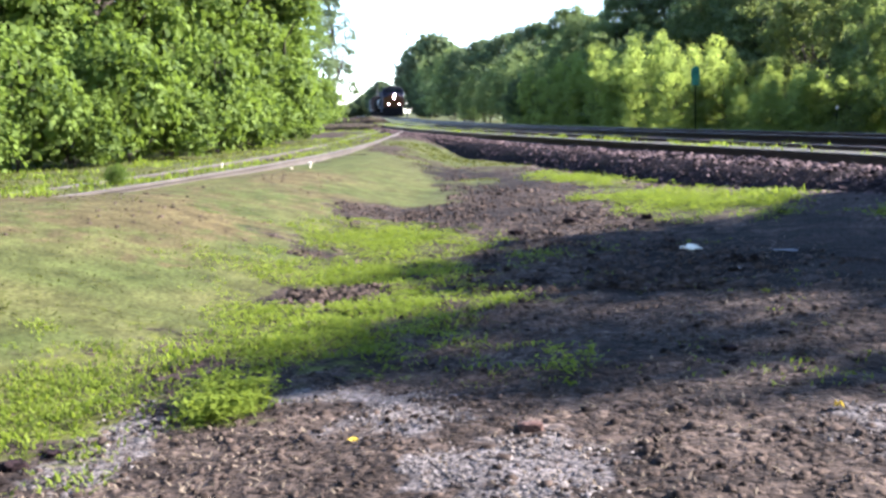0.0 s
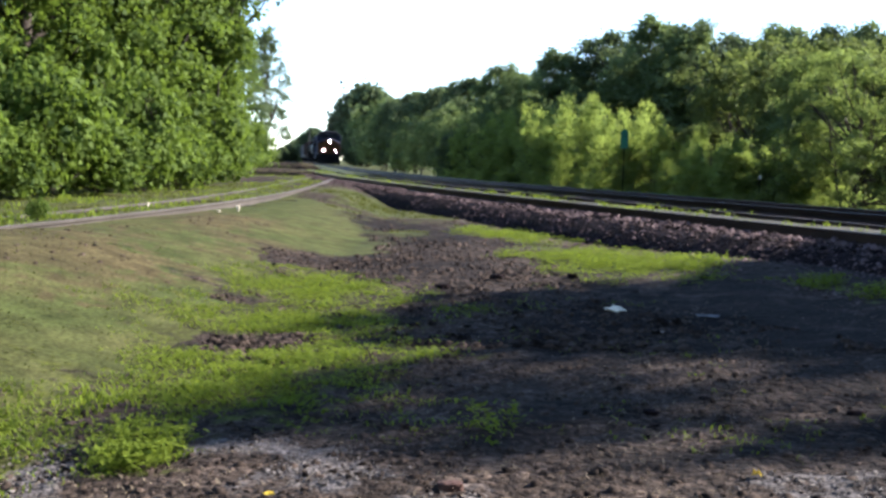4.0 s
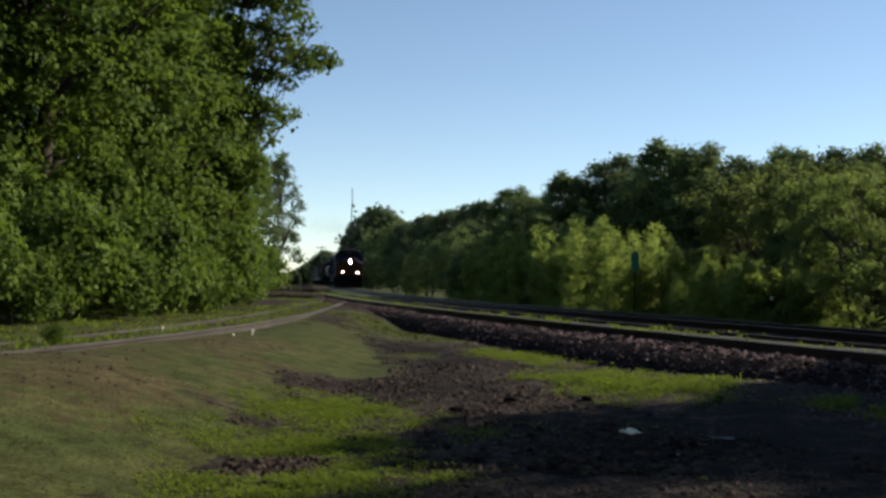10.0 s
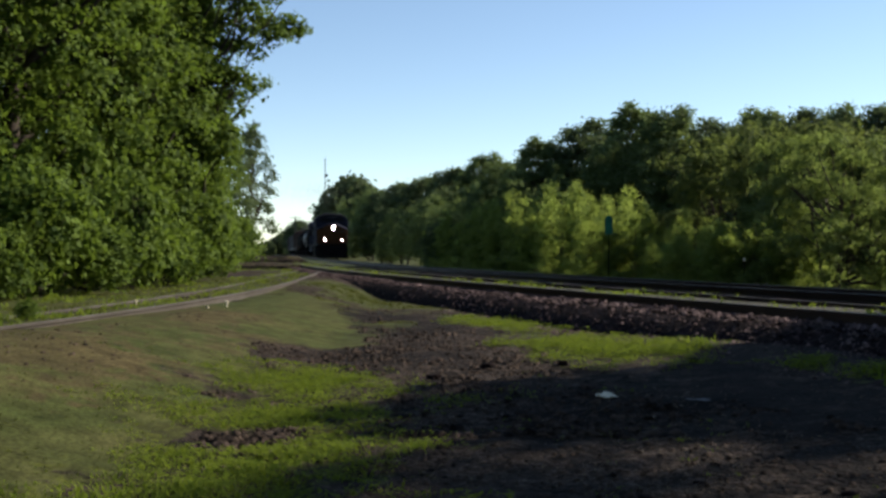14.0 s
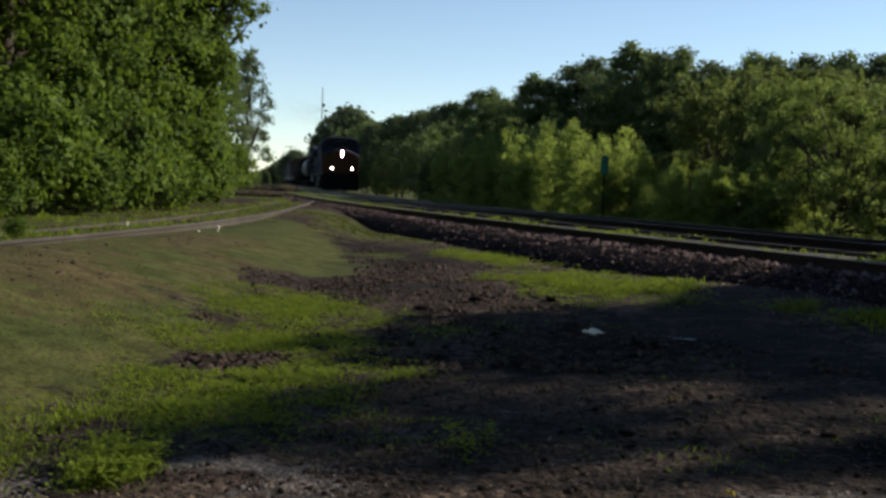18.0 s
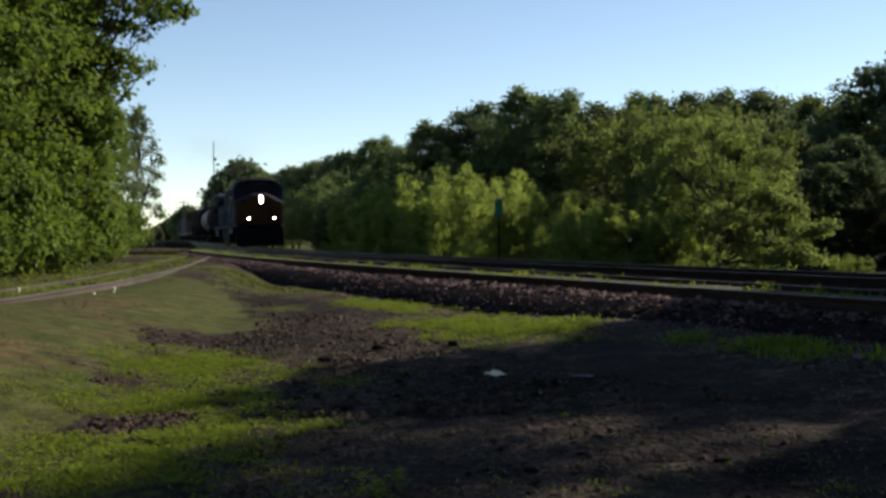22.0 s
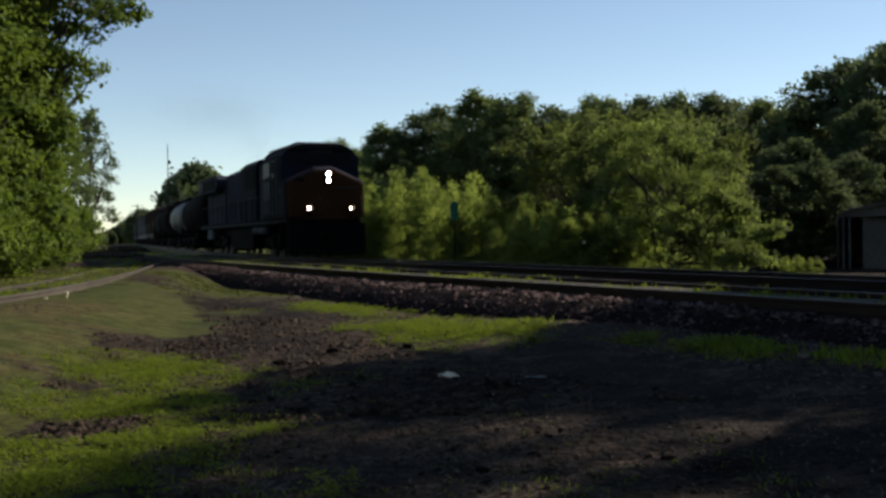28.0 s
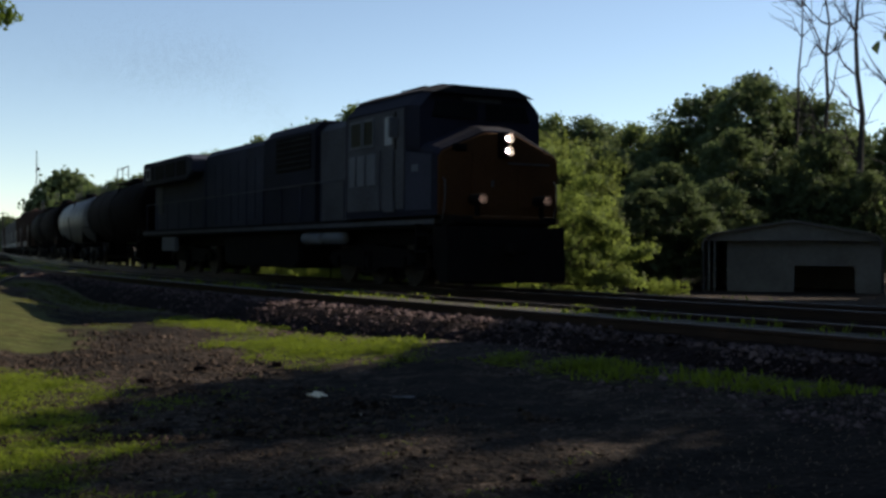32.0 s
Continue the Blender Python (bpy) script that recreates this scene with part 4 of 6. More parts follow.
def az_place(az, dist, z=None):
    """A place on the ground at an azimuth, in degrees to the left of +y, and a distance."""
    x, y = -math.sin(radians(az)) * dist, math.cos(radians(az)) * dist
    return x, y, float(ground_z(np.array(x), np.array(y))) if z is None else z


def plant(proto, az, dist, turn, scale=1.0, tall=1.0, label=""):
    ob = copy_thing(proto, pose(*az_place(az, dist), 0, 0, turn) @ Matrix.Diagonal((scale, scale, scale * tall, 1)))
    if label:
        tagged(ob, label)
    return ob


def place_first(ob, az, dist, turn, scale=1.0, tall=1.0):
    ob.matrix_basis = pose(*az_place(az, dist), 0, 0, turn) @ Matrix.Diagonal((scale, scale, scale * tall, 1))
    return ob


g = np.random.default_rng(8)
# tall broadleaf trees beside the siding
left_a = tree("broadleaf_tree", "tall leafy green tree at the edge of the siding", "tree", 1, 15.5, 0.3, crested(np.random.default_rng(31), round_lobes(g, 15.5, 9, 0.6, 54, 0.7, 0.3), 90, 0.45), LEAF_BROAD, per_area=4.2, count=44, size=0.184, spread=0.24, gap=0.3, low=-0.2)
left_b = tree("broadleaf_tree", "broad leafy green tree at the edge of the siding", "tree", 2, 13.5, 0.26, crested(np.random.default_rng(32), round_lobes(g, 13.5, 8, 0.4, 46, 0.7, 0.3), 80, 0.45), LEAF_BROAD, per_area=4.2, count=44, size=0.184, spread=0.24, gap=0.3, low=-0.2)
for ob in (left_a, left_b):
    tagged(ob, group="trees along the siding")
place_first(left_a, 29.5, 36, 20, 1.1)
place_first(left_b, 35, 34, 0, 1.05)
plant(left_a, 24.6, 42, 140, 1.0)
plant(left_b, 27.2, 40, 200, 1.1)
plant(left_a, 22.6, 52, 260, 0.9)
plant(left_b, 32, 42, 90, 1.25)
plant(left_a, 38, 40, 80, 1.1)
plant(left_b, 20.8, 68, 40, 0.85)
plant(left_a, 26, 54, 300, 1.15)

# undergrowth at the foot of the trees
shrub = tree("shrub", "leafy green shrub at the foot of the trees", "bush", 12, 2.6, 0.05, round_lobes(g, 2.7, 4.2, 0.1, 22, 0.8, 0.36), LEAF_BROAD, per_area=14, count=16, spread=0.16, size=0.17, stems=5, gap=0.25)
tagged(shrub, group="undergrowth along the siding")
place_first(shrub, 34.5, 31, 0, 1.0)
for i, (az, d, sc) in enumerate(((31.5, 32.5, 1.1), (28.5, 33.5, 1.0), (26, 36, 1.1), (24, 38.5, 1.0), (22.3, 43, 1.0), (21.0, 49, 1.0), (20.0, 57, 1.1), (19.2, 68, 1.2), (37, 32, 1.1), (30, 35, 1.5), (25, 41, 1.4), (33, 34, 1.4), (19.0, 85, 1.4))):
    plant(shrub, az, d, i * 67, sc, 1.0 + 0.3 * (i % 3))
for i, (az, d, sc) in enumerate(((36, 22.5, 0.75), (33.2, 24, 0.85), (30.6, 24.5, 0.7), (28.2, 26, 0.9), (26.0, 27.5, 0.75), (23.9, 30, 0.9), (22.2, 33, 0.8), (20.8, 38, 0.9), (19.9, 44, 0.8))):
    plant(shrub, az, d, i * 81 + 30, sc, 0.9 + 0.35 * (i % 2))

# thickets beyond the tracks
bush_a = tree("sapling_thicket", "thicket of pale green saplings beyond the tracks", "bush", 3, 4.0, 0.05, shoots(g, 4.4, 4.6, 22), LEAF_YELLOW, per_area=6, count=44, spread=0.13, size=0.1, droop=-0.6, stems=6, gap=0.15)
bush_b = tree("leafy_bush", "rounded green bush beyond the tracks", "bush", 4, 3.4, 0.06, round_lobes(g, 3.7, 5.0, 0.1, 30, 0.9, 0.32), LEAF_BLUE, per_area=7, count=38, spread=0.17, size=0.125, stems=5, gap=0.2)
for ob in (bush_a, bush_b):
    tagged(ob, group="bushes beyond the tracks")
place_first(bush_a, 3.1, 54.5, 0, 1.05, 1.08)
place_first(bush_b, 7.4, 79, 0, 1.3, 1.05)
for az, d, turn, sc, tall, proto in ((1.6, 50.5, 60, 0.95, 1.05, bush_a), (-0.4, 45, 140, 0.74, 1.05, bush_a), (0.7, 48, 200, 0.86, 1.1, bush_a), (-1.5, 44, 260, 0.6, 1.1, bush_a), (8.5, 74, 10, 0.55, 1.15, bush_a), (-4.1, 40.5, 80, 0.46, 1.4, bush_a), (5.2, 60, 200, 0.66, 1.15, bush_a), (6.0, 72, 40, 1.15, 1.05, bush_b), (4.6, 66, 90, 0.95, 0.95, bush_b), (8.6, 88, 50, 1.1, 1.05, bush_b), (9.3, 97, 80, 1.1, 1.0, bush_b), (10.2, 110, 80, 1.15, 1.05, bush_b), (11.1, 127, 0, 1.4, 1.1, bush_b), (12.0, 152, 0, 1.75, 1.1, bush_b), (2.4, 62, 170, 1.1, 1.0, bush_b), (-16.9, 37, 40, 0.3, 0.45, bush_a), (-30.5, 46, 0, 1.2, 1.0, bush_b), (-8.6, 37.5, 20, 0.65, 1.15, bush_b), (-17.0, 50, 0, 0.8, 0.6, bush_b), (-18.6, 51, 90, 0.8, 0.6, bush_b), (11.0, 121, 20, 0.7, 0.7, bush_b)):
    plant(proto, az, d, turn, sc, tall)
for i, (az, d, sc) in enumerate(((-3.0, 39.5, 0.5), (-4.6, 37.0, 0.55), (-6.0, 35.8, 0.62), (-7.4, 35.0, 0.66), (-8.7, 35.5, 0.6))):
    plant(bush_a, az, d, 50 + 75 * i, sc, 0.85, "low pale green bush beside the spreading bush")
for az, d, turn, sc, tall in ((4.3, 59, 30, 0.95, 1.0), (5.9, 64, 110, 0.92, 1.0), (7.2, 69, 170, 0.85, 1.0)):
    plant(bush_a, az, d, turn, sc, tall)


# the large spreading bush with level branches
def level_lobes(rng):
    out = []
    for i in range(105):
        z = 0.25 + 0.42 * rng.integers(0, 10) + rng.normal() * 0.12
        a, r = rng.uniform(0, 6.3), math.sqrt(rng.uniform(0.05, 1)) * 2.2 * (1.05 - 0.05 * z)
        out.append((r * math.cos(a), r * math.sin(a), z, rng.uniform(0.28, 0.6), rng.uniform(0.28, 0.6), rng.uniform(0.07, 0.17)))
    for k in range(9):
        out.append((1.6 + 0.18 * k, -0.6 - 0.1 * k, 1.25 + 0.1 * math.sin(k), 0.3, 0.28, 0.12))
        out.append((1.3 + 0.13 * k, -0.9 + 0.05 * k, 2.2 + 0.1 * math.cos(k) - 0.05 * k, 0.28, 0.28, 0.12))
        out.append((1.2 + 0.19 * k, -1.0, 0.55 + 0.1 * math.cos(k * 2), 0.3, 0.28, 0.12))
    return out


big_bush = tree("spreading_bush", "large spreading bush with level branches beside the track", "bush", 5, 4.3, 0.09, level_lobes(g), LEAF_LIGHT, per_area=15, count=64, spread=0.12, size=0.08, droop=0.0, stems=5, gap=0.1)
place_first(big_bush, -10.6, 33.5, -10, 1.0, 1.03)
mid_bush = tree("spreading_bush", "wide mid-green bush with level branches beyond the tracks", "bush", 25, 4.3, 0.09, level_lobes(np.random.default_rng(9)), LEAF_MID, per_area=11, count=52, spread=0.14, size=0.1, droop=0.0, stems=5, gap=0.15)
place_first(mid_bush, -5.8, 43.5, 140, 1.15, 1.12)
for az, d, turn, sc, tall in ((-8.8, 39.5, 250, 1.0, 0.98), (-11.8, 39, 40, 0.85, 1.12)):
    plant(mid_bush, az, d, turn, sc, tall)

# woods behind
wood_a = tree("woodland_tree", "dark green woodland tree behind the bushes", "tree", 6, 9.5, 0.2, crested(g, round_lobes(g, 9.4, 7.5, 0.3, 34, 0.85, 0.38), 60), LEAF_BLUE, per_area=4.5, count=34, size=0.177, spread=0.21, gap=0.2)
wood_far = tree("woodland_tree", "dark green tree of the woods", "tree", 16, 9.3, 0.2, crested(g, round_lobes(g, 9.2, 7.0, 0.3, 26, 0.9, 0.4), 40, 0.6), LEAF_DARK, per_area=3, count=24, size=0.272, spread=0.3, gap=0.25)
wood_b = tree("woodland_tree", "deep green woodland tree with an uneven crown", "tree", 7, 9.2, 0.2, crested(g, round_lobes(g, 9.1, 6.8, 0.3, 30, 1.1, 0.38), 60), LEAF_DARK, per_area=4, count=28, size=0.203, spread=0.22, gap=0.2)
for ob in (wood_a, wood_b, wood_far):
    tagged(ob, group="woods beyond the tracks")
place_first(wood_far, -32.5, 60, 0, 1.0)
place_first(wood_a, -1.5, 62, 0, 1.0)
place_first(wood_b, 1.0, 66, 0, 1.0)
for i, (az, elev, d) in enumerate(((3.3, 5.6, 66), (4.6, 4.7, 78), (6.1, 4.9, 84), (7.8, 4.4, 92), (9.2, 4.0, 104), (10.4, 3.7, 118), (-3.2, 6.9, 60), (-5.2, 6.6, 58), (-7.2, 6.8, 60), (-9.2, 6.9, 58), (-11.2, 6.7, 60), (-13.0, 7.0, 58), (-15.0, 6.4, 60), (-17.0, 6.6, 62), (-18.8, 8.2, 58), (-21.0, 8.9, 56), (-23.2, 8.0, 58), (-25.6, 6.2, 62), (-28.2, 6.6, 58), (11.4, 3.3, 126), (5.3, 4.4, 70), (2.2, 4.6, 68), (-0.5, 5.4, 66), (-6.2, 5.6, 64), (-10.3, 5.9, 62), (-14.2, 5.6, 54), (-16.2, 5.2, 52), (-20.0, 6.2, 50), (-24.4, 6.0, 52))):
    tall = d * math.tan(radians(elev - 0.3)) + 1.3
    plant((wood_b if az < -15 else (wood_a, wood_b)[i % 2]) if d < 86 else wood_far, az, d, i * 77, tall / 8.7)
for i, (az, d, sc, tall) in enumerate(((-2.4, 53, 0.5, 0.7), (-6.8, 50, 0.5, 0.6), (4.3, 58, 0.5, 0.6), (8.2, 72, 0.6, 0.6), (-13.5, 41, 0.5, 0.8), (-15.6, 42, 0.55, 0.75), (-17.6, 43, 0.55, 0.8), (-19.4, 46, 0.6, 0.8), (-21.5, 50, 0.6, 0.9), (-24, 50, 0.6, 0.9), (-26.4, 50, 0.6, 0.9), (-16.6, 47, 0.7, 0.8))):
    plant(wood_b, az, d, i * 61, sc, tall, "dark undergrowth tree at the foot of the woods")
dark_shrub = plant(shrub, 28.5, 16.6, 10, 0.1, 1.15, "small dark shrub beside the siding rail")
dark_shrub.name = "dark_shrub"
tagged(dark_shrub, category="bush", group="undergrowth along the siding")
dome = tree("dark_dome_tree", "dense dark dome-shaped tree far along the line", "tree", 9, 10.5, 0.3, round_lobes(g, 10.8, 12, 0.3, 34, 0.8, 0.38), LEAF_DARK, per_area=5, count=8, size=0.66, spread=0.4, gap=0.05)
place_first(dome, 12.85, 232, 0, 1.55, 1.05)
for az, d, sc in ((13.4, 240, 0.4), (13.1, 216, 0.4), (15.5, 330, 0.62), (16.0, 380, 0.56), (16.5, 340, 0.4), (17.1, 335, 0.28), (17.5, 300, 0.22)):
    plant(dome, az, d, az * 90, sc)
plant(dome, 18.3, 210, 50, 0.2)

# unseen trees added to the right of the eye, to cast shade across the tracks
shade = tree("woodland_tree", "unseen tree added to cast shade on dirt and tracks", "tree", 61, 9.3, 0.22, round_lobes(g, 9.4, 7.4, 1.2, 26, 0.85, 0.42), LEAF_DARK, per_area=7, count=12, size=0.42, spread=0.3, gap=0.2)
tagged(shade, group="woods beyond the tracks")
shade.matrix_basis = pose(16.6, 19.6, 0.15) @ Matrix.Diagonal((0.8, 0.8, 1.36, 1))
# sizes set by where each shadow ends; low ones also block sky light
for i, (x, y, wide, tall) in enumerate(((14.0, 17.3, 0.66, 1.14), (14.4, 16.2, 0.36, 1.1), (15.8, 18.4, 0.8, 1.27), (18.0, 23.0, 0.9, 1.02), (19.0, 28, 1.1, 1.1), (23, 23, 1.1, 1.3), (24, 29, 1.2, 1.2), (15.6, 15.4, 0.72, 1.03), (16.4, 14.1, 0.26, 1.17), (15.2, 11.4, 0.9, 0.99), (11.0, 12.0, 0.7, 0.46), (10.0, 8.0, 0.75, 0.5), (12.6, 15.4, 0.55, 0.5), (18.5, 9.5, 0.85, 0.85), (27, 14, 1.2, 1.2), (28, 34, 1.4, 1.4), (32, 24, 1.4, 1.4), (24, 3, 1.0, 1.0))):
    copy_thing(shade, pose(x, y, 0.15, 0, 0, i * 50) @ Matrix.Diagonal((wide / 0.8, wide / 0.8, tall / 1.36, 1)))
# added out of view: a high crown shaped to drop one patch of shade
tall_tree = tree("woodland_tree", "unseen slim tree added for the shadow of its high crown", "tree", 62, 14.6, 0.2, [(0.7 * math.cos(k * 2.4), 0.7 * math.sin(k * 2.4), 13.1 + 0.1 * k, 0.6, 0.6, 0.3) for k in range(8)], LEAF_DARK, per_area=12, count=12, size=0.3, spread=0.25, gap=0.2)
tall_tree.matrix_basis = pose(19.8, 17.7, 0.15)
# unseen trees added behind the eye, enlarged to hold back sky light
for i, (x, y, sc) in enumerate(((-18, -13, 1.6), (-8, -15, 1.7), (2, -16, 1.8), (11, -13, 1.7), (19, -7, 1.6), (-27, 0, 1.4))):
    copy_thing((left_a, left_b)[i % 2], pose(x, y, 0.0, 0, 0, i * 70) @ Matrix.Scale(sc, 4))


def bare_tree(az, dist, height, seed, r):
    """A dead tree: trunk, limbs and twigs with no leaves."""
    rng = np.random.default_rng(seed)
    thing = tagged(new("bare_tree"), "leafless grey tree standing above the woods", "tree", "bare trees behind the carport")
    bm, twigs = bmesh.new(), bmesh.new()
    axis = limb(bm, rng, (0, 0, -0.2), (rng.normal() * 0.8, rng.normal() * 0.8, height), r, 0.02, steps=9, sides=7, wobble=0.008)
    for k in range(12):
        i = rng.integers(3, 9)
        a, reach = rng.uniform(0, 6.3), rng.uniform(0.8, 2.2) * (1.2 - 0.08 * i)
        start = axis[i]
        end = start + Vector((math.cos(a) * reach, math.sin(a) * reach, reach * rng.uniform(0.9, 1.8)))
        arm = limb(bm, rng, start, end, r * 0.3, 0.015, sag=-0.2, sides=5)
        for j in range(5):
            a2 = a + rng.uniform(-1.2, 1.2)
            s2 = arm[rng.integers(2, 6)]
            limb(twigs, rng, s2, s2 + Vector((math.cos(a2), math.sin(a2), rng.uniform(0.0, 0.9))) * rng.uniform(0.5, 1.3), 0.022, 0.007, steps=3, sides=4)
    part("trunk", bm, BARK_PALE, thing)
    tagged(part("twig_work", twigs, BARK_PALE, thing, "fine bare twigs"), kind="stuff")
    x, y, z = az_place(az, dist)
    thing.matrix_basis = pose(x, y, z, 0, 0, seed * 40)


bare_tree(-24.7, 52, 15.0, 1, 0.16)
bare_tree(-22.9, 54, 14.5, 2, 0.11)
bare_tree(-26.0, 50, 16.5, 3, 0.2)
bare_tree(-27.3, 52, 15.5, 4, 0.16)


def sparse_lobes(rng):
    """A narrow stem with a few sprays that reach out and hang at their ends."""
    out = [(rng.normal() * 0.4, rng.normal() * 0.4, 2.0 + 0.5 * k, 0.6, 0.6, 0.4) for k in range(24)]
    for z, long in ((4.2, 2.3), (6.0, 2.6), (7.8, 2.8), (9.4, 2.6), (10.8, 1.8), (12.6, 0.8)):
        for side in range(3):
            a = rng.uniform(-0.5, 0.5) + side * 2.1
            for k in range(1, 8):
                f = k / 7
                r = long * f
                out.append((r * math.cos(a), r * math.sin(a), z + 0.5 * f - 1.0 * f * f * f + rng.normal() * 0.1, 0.34, 0.34, 0.16))
                if f > 0.7:
                    out.append((r * math.cos(a), r * math.sin(a), z - 0.9 * f, 0.22, 0.22, 0.4))
    return out


sparse = tree("sparse_tree", "sparse tree with drooping leafy branches far beside the track", "tree", 15, 15, 0.2, sparse_lobes(g), LEAF_DARK, per_area=9, count=11, size=0.24, spread=0.24, droop=0.8, gap=0.35)
place_first(sparse, 18.0, 112, 30, 1.0)
plant(sparse, 19.6, 96, 120, 1.0)


def overhang():
    """The leafy sprays of the tallest tree's branches, reaching out above the siding."""
    rng = np.random.default_rng(44)
    out = []
    for z0, long in ((3.0, 2.9), (2.2, 3.4), (1.2, 4.0), (0.3, 4.9), (-0.5, 4.0), (-1.4, 3.3), (-2.4, 2.6), (-3.4, 2.4), (-4.6, 2.2)):
        y0, rise = rng.uniform(-0.8, 0.8), rng.uniform(0.05, 0.3)
        n = int(long * 6)
        for k in range(n):
            f = (k + 1) / n
            out.append((long * f + rng.normal() * 0.15, y0 * (1 + f) + rng.normal() * 0.35, z0 + rise * long * f - 0.5 * f * f + rng.normal() * 0.28, *rng.uniform(0.22, 0.42, 2), rng.uniform(0.14, 0.24)))
    return out


reach = tree("broadleaf_tree", "tall tree with a long branch over the siding", "tree", 45, 11.5, 0.22, [(x - 0.4, y, z + 9.4, rx, ry, rz) for x, y, z, rx, ry, rz in overhang()] + round_lobes(np.random.default_rng(3), 12.5, 4.8, 0.4, 34, 0.8, 0.36), LEAF_BROAD, per_area=26, count=12, size=0.2, spread=0.2, gap=0.12)
place_first(reach, 21.3, 45, 20, 1.0)

# ---- things along the line ----
def sign_post():
    thing = tagged(new("milepost_sign"), "small dark green sign plate on a thin post beside the tracks", "sign")
    bm = tube(bmesh.new(), [(0, 0, -0.1), (0, 0, 2.3)], 0.022, 8)
    part("post", bm, BLACK, thing)
    pts = [(-0.13, 1.74), (0.13, 1.74), (0.13, 2.24), (0.07, 2.36), (-0.07, 2.36), (-0.13, 2.24)]
    part("plate", prism(pts, -0.05, -0.036, 0.004), SIGN_GREEN, thing, "dark green sign plate")
    for z in (1.9, 2.15):
        part("bolt", lathe([(-0.056, 0.012), (-0.05, 0.012)], "y", 8, (0, 0, z)), GALVANISED, thing)
    x, y, z = az_place(0.0, 43.0)
    thing.matrix_basis = pose(x, y, z - 0.05) @ Matrix.Scale(1.15, 4)


sign_post()


def marker(az, dist, base, height, label, stake=False, wide=0.03):
    thing = tagged(new("marker_post"), label, "marker")
    part("post", boxed(-0.014, 0.014, -0.014, 0.014, -0.1, height - 0.03, bevel=0.006), BLACK if stake else WHITE, thing)
    low = height - (0.1 if stake else 0.4 * height)
    part("cap", boxed(-wide, wide, -0.02, 0.02, low, height, bevel=0.006), WHITE, thing, "white marker head")
    x, y, _ = az_place(az, dist)
    thing.matrix_basis = pose(x, y, base, 0, 3, -35)


marker(19.16, 20.6, 0.5, 0.13, "short white marker post beside the siding rail")
marker(-6.48, 34.0, 0.1, 1.24, "thin dark stake with a tiny white cap before the bushes", True, 0.028)
marker(20.1, 20.2, 0.48, 0.08, "low white marker stub beside the siding rail")
marker(23.5, 22.2, 0.48, 0.12, "thin pale stake in the grass of the siding", wide=0.016)


def carport():
    """A metal carport with a rounded eave: front gable towards the tracks."""
    thing = tagged(new("carport"), "pale metal carport with rounded eaves among the trees", "carport")
    w, h, r, long = 3.05, 2.02, 2.55, 6.0
    outline = [(-w, h - 0.5), (-w + 0.02, h - 0.3), (-w + 0.1, h - 0.12), (-w + 0.24, h + 0.0), (-w + 0.45, h + 0.08), (0, r), (w - 0.45, h + 0.08), (w - 0.24, h + 0.0), (w - 0.1, h - 0.12), (w - 0.02, h - 0.3), (w, h - 0.5)]
    inner = [(x * 0.985, z - 0.05) for x, z in outline]
    part("roof", prism(outline + inner[::-1], -0.15, long), CARPORT_TIN, thing, "ribbed pale sheet-metal roof")
    for y in (0.0, 2.0, 4.0, 5.9):
        for x in (-w + 0.06, w - 0.06):
            part("post", boxed(x - 0.035, x + 0.035, y - 0.035, y + 0.035, -0.1, h - 0.3, bevel=0.008), GALVANISED, thing)
    for x in (-w + 0.25, -w + 0.45):
        part("post", boxed(x - 0.03, x + 0.03, -0.03, 0.03, -0.1, h - 0.02, bevel=0.008), CARPORT_TIN, thing)
    gable = [(-w + 0.12, h - 0.2), (-w + 0.45, h + 0.02), (0, r - 0.06), (w - 0.45, h + 0.02), (w - 0.12, h - 0.2)]
    part("gable_panel", prism(gable, 0.04, 0.08), CARPORT_TIN, thing)
    part("back_wall", prism([(-w + 0.1, 0), (-w + 0.1, h - 0.25), (0, r - 0.1), (w - 0.1, h - 0.25), (w - 0.1, 0)], long - 0.1, long - 0.05), CARPORT_TIN, thing)
    front = bmesh.new()
    for x0, x1, z0, z1 in ((-2.2, 0.1, 0.02, 0.95), (2.1, w - 0.1, 0.02, 0.95), (-2.2, w - 0.1, 0.95, h - 0.22)):
        box(front, x0, x1, 0.35, 0.39, z0, z1)
    part("front_wall", front, CARPORT_TIN, thing, "dull sheet-metal front with a dark doorway")
    for x in (-w + 0.02, w - 0.06):
        part("side_wall", boxed(x, x + 0.04, 0.1, long - 0.12, 0.02, h - 0.52), CARPORT_TIN, thing)
    for k in range(9):
        y = 0.2 + k * 0.68
        part("roof_rib", prism([(x, z + 0.012) for x, z in outline] + [(x, z - 0.01) for x, z in outline[::-1]], y, y + 0.05), CARPORT_TIN, thing)
    x, y, z = az_place(-22.9, 41.0)
    thing.matrix_basis = pose(x, y, z, 0, 0, -24)


carport()


def mast(az, dist, top, r, label, cross):
    thing = tagged(new("pole"), label, "pole")
    part("shaft", tube(bmesh.new(), [(0, 0, -0.5), (0, 0, top * 0.5), (0, 0, top)], [r, r * 0.8, r * 0.5], 8), GALVANISED, thing)
    if cross:
        for z in (top - 0.6, top - 1.6):
            part("crossarm", boxed(-1.2, 1.2, -0.07, 0.07, z, z + 0.14, bevel=0.01), BARK, thing)
    else:
        part("box", boxed(0.1, 0.6, -0.2, 0.2, top - 4.4, top - 3.7, bevel=0.05), BLACK, thing, "dark equipment box on the mast")
    x, y, z = az_place(az, dist)
    thing.matrix_basis = pose(x, y, z, 0, 0, 20)


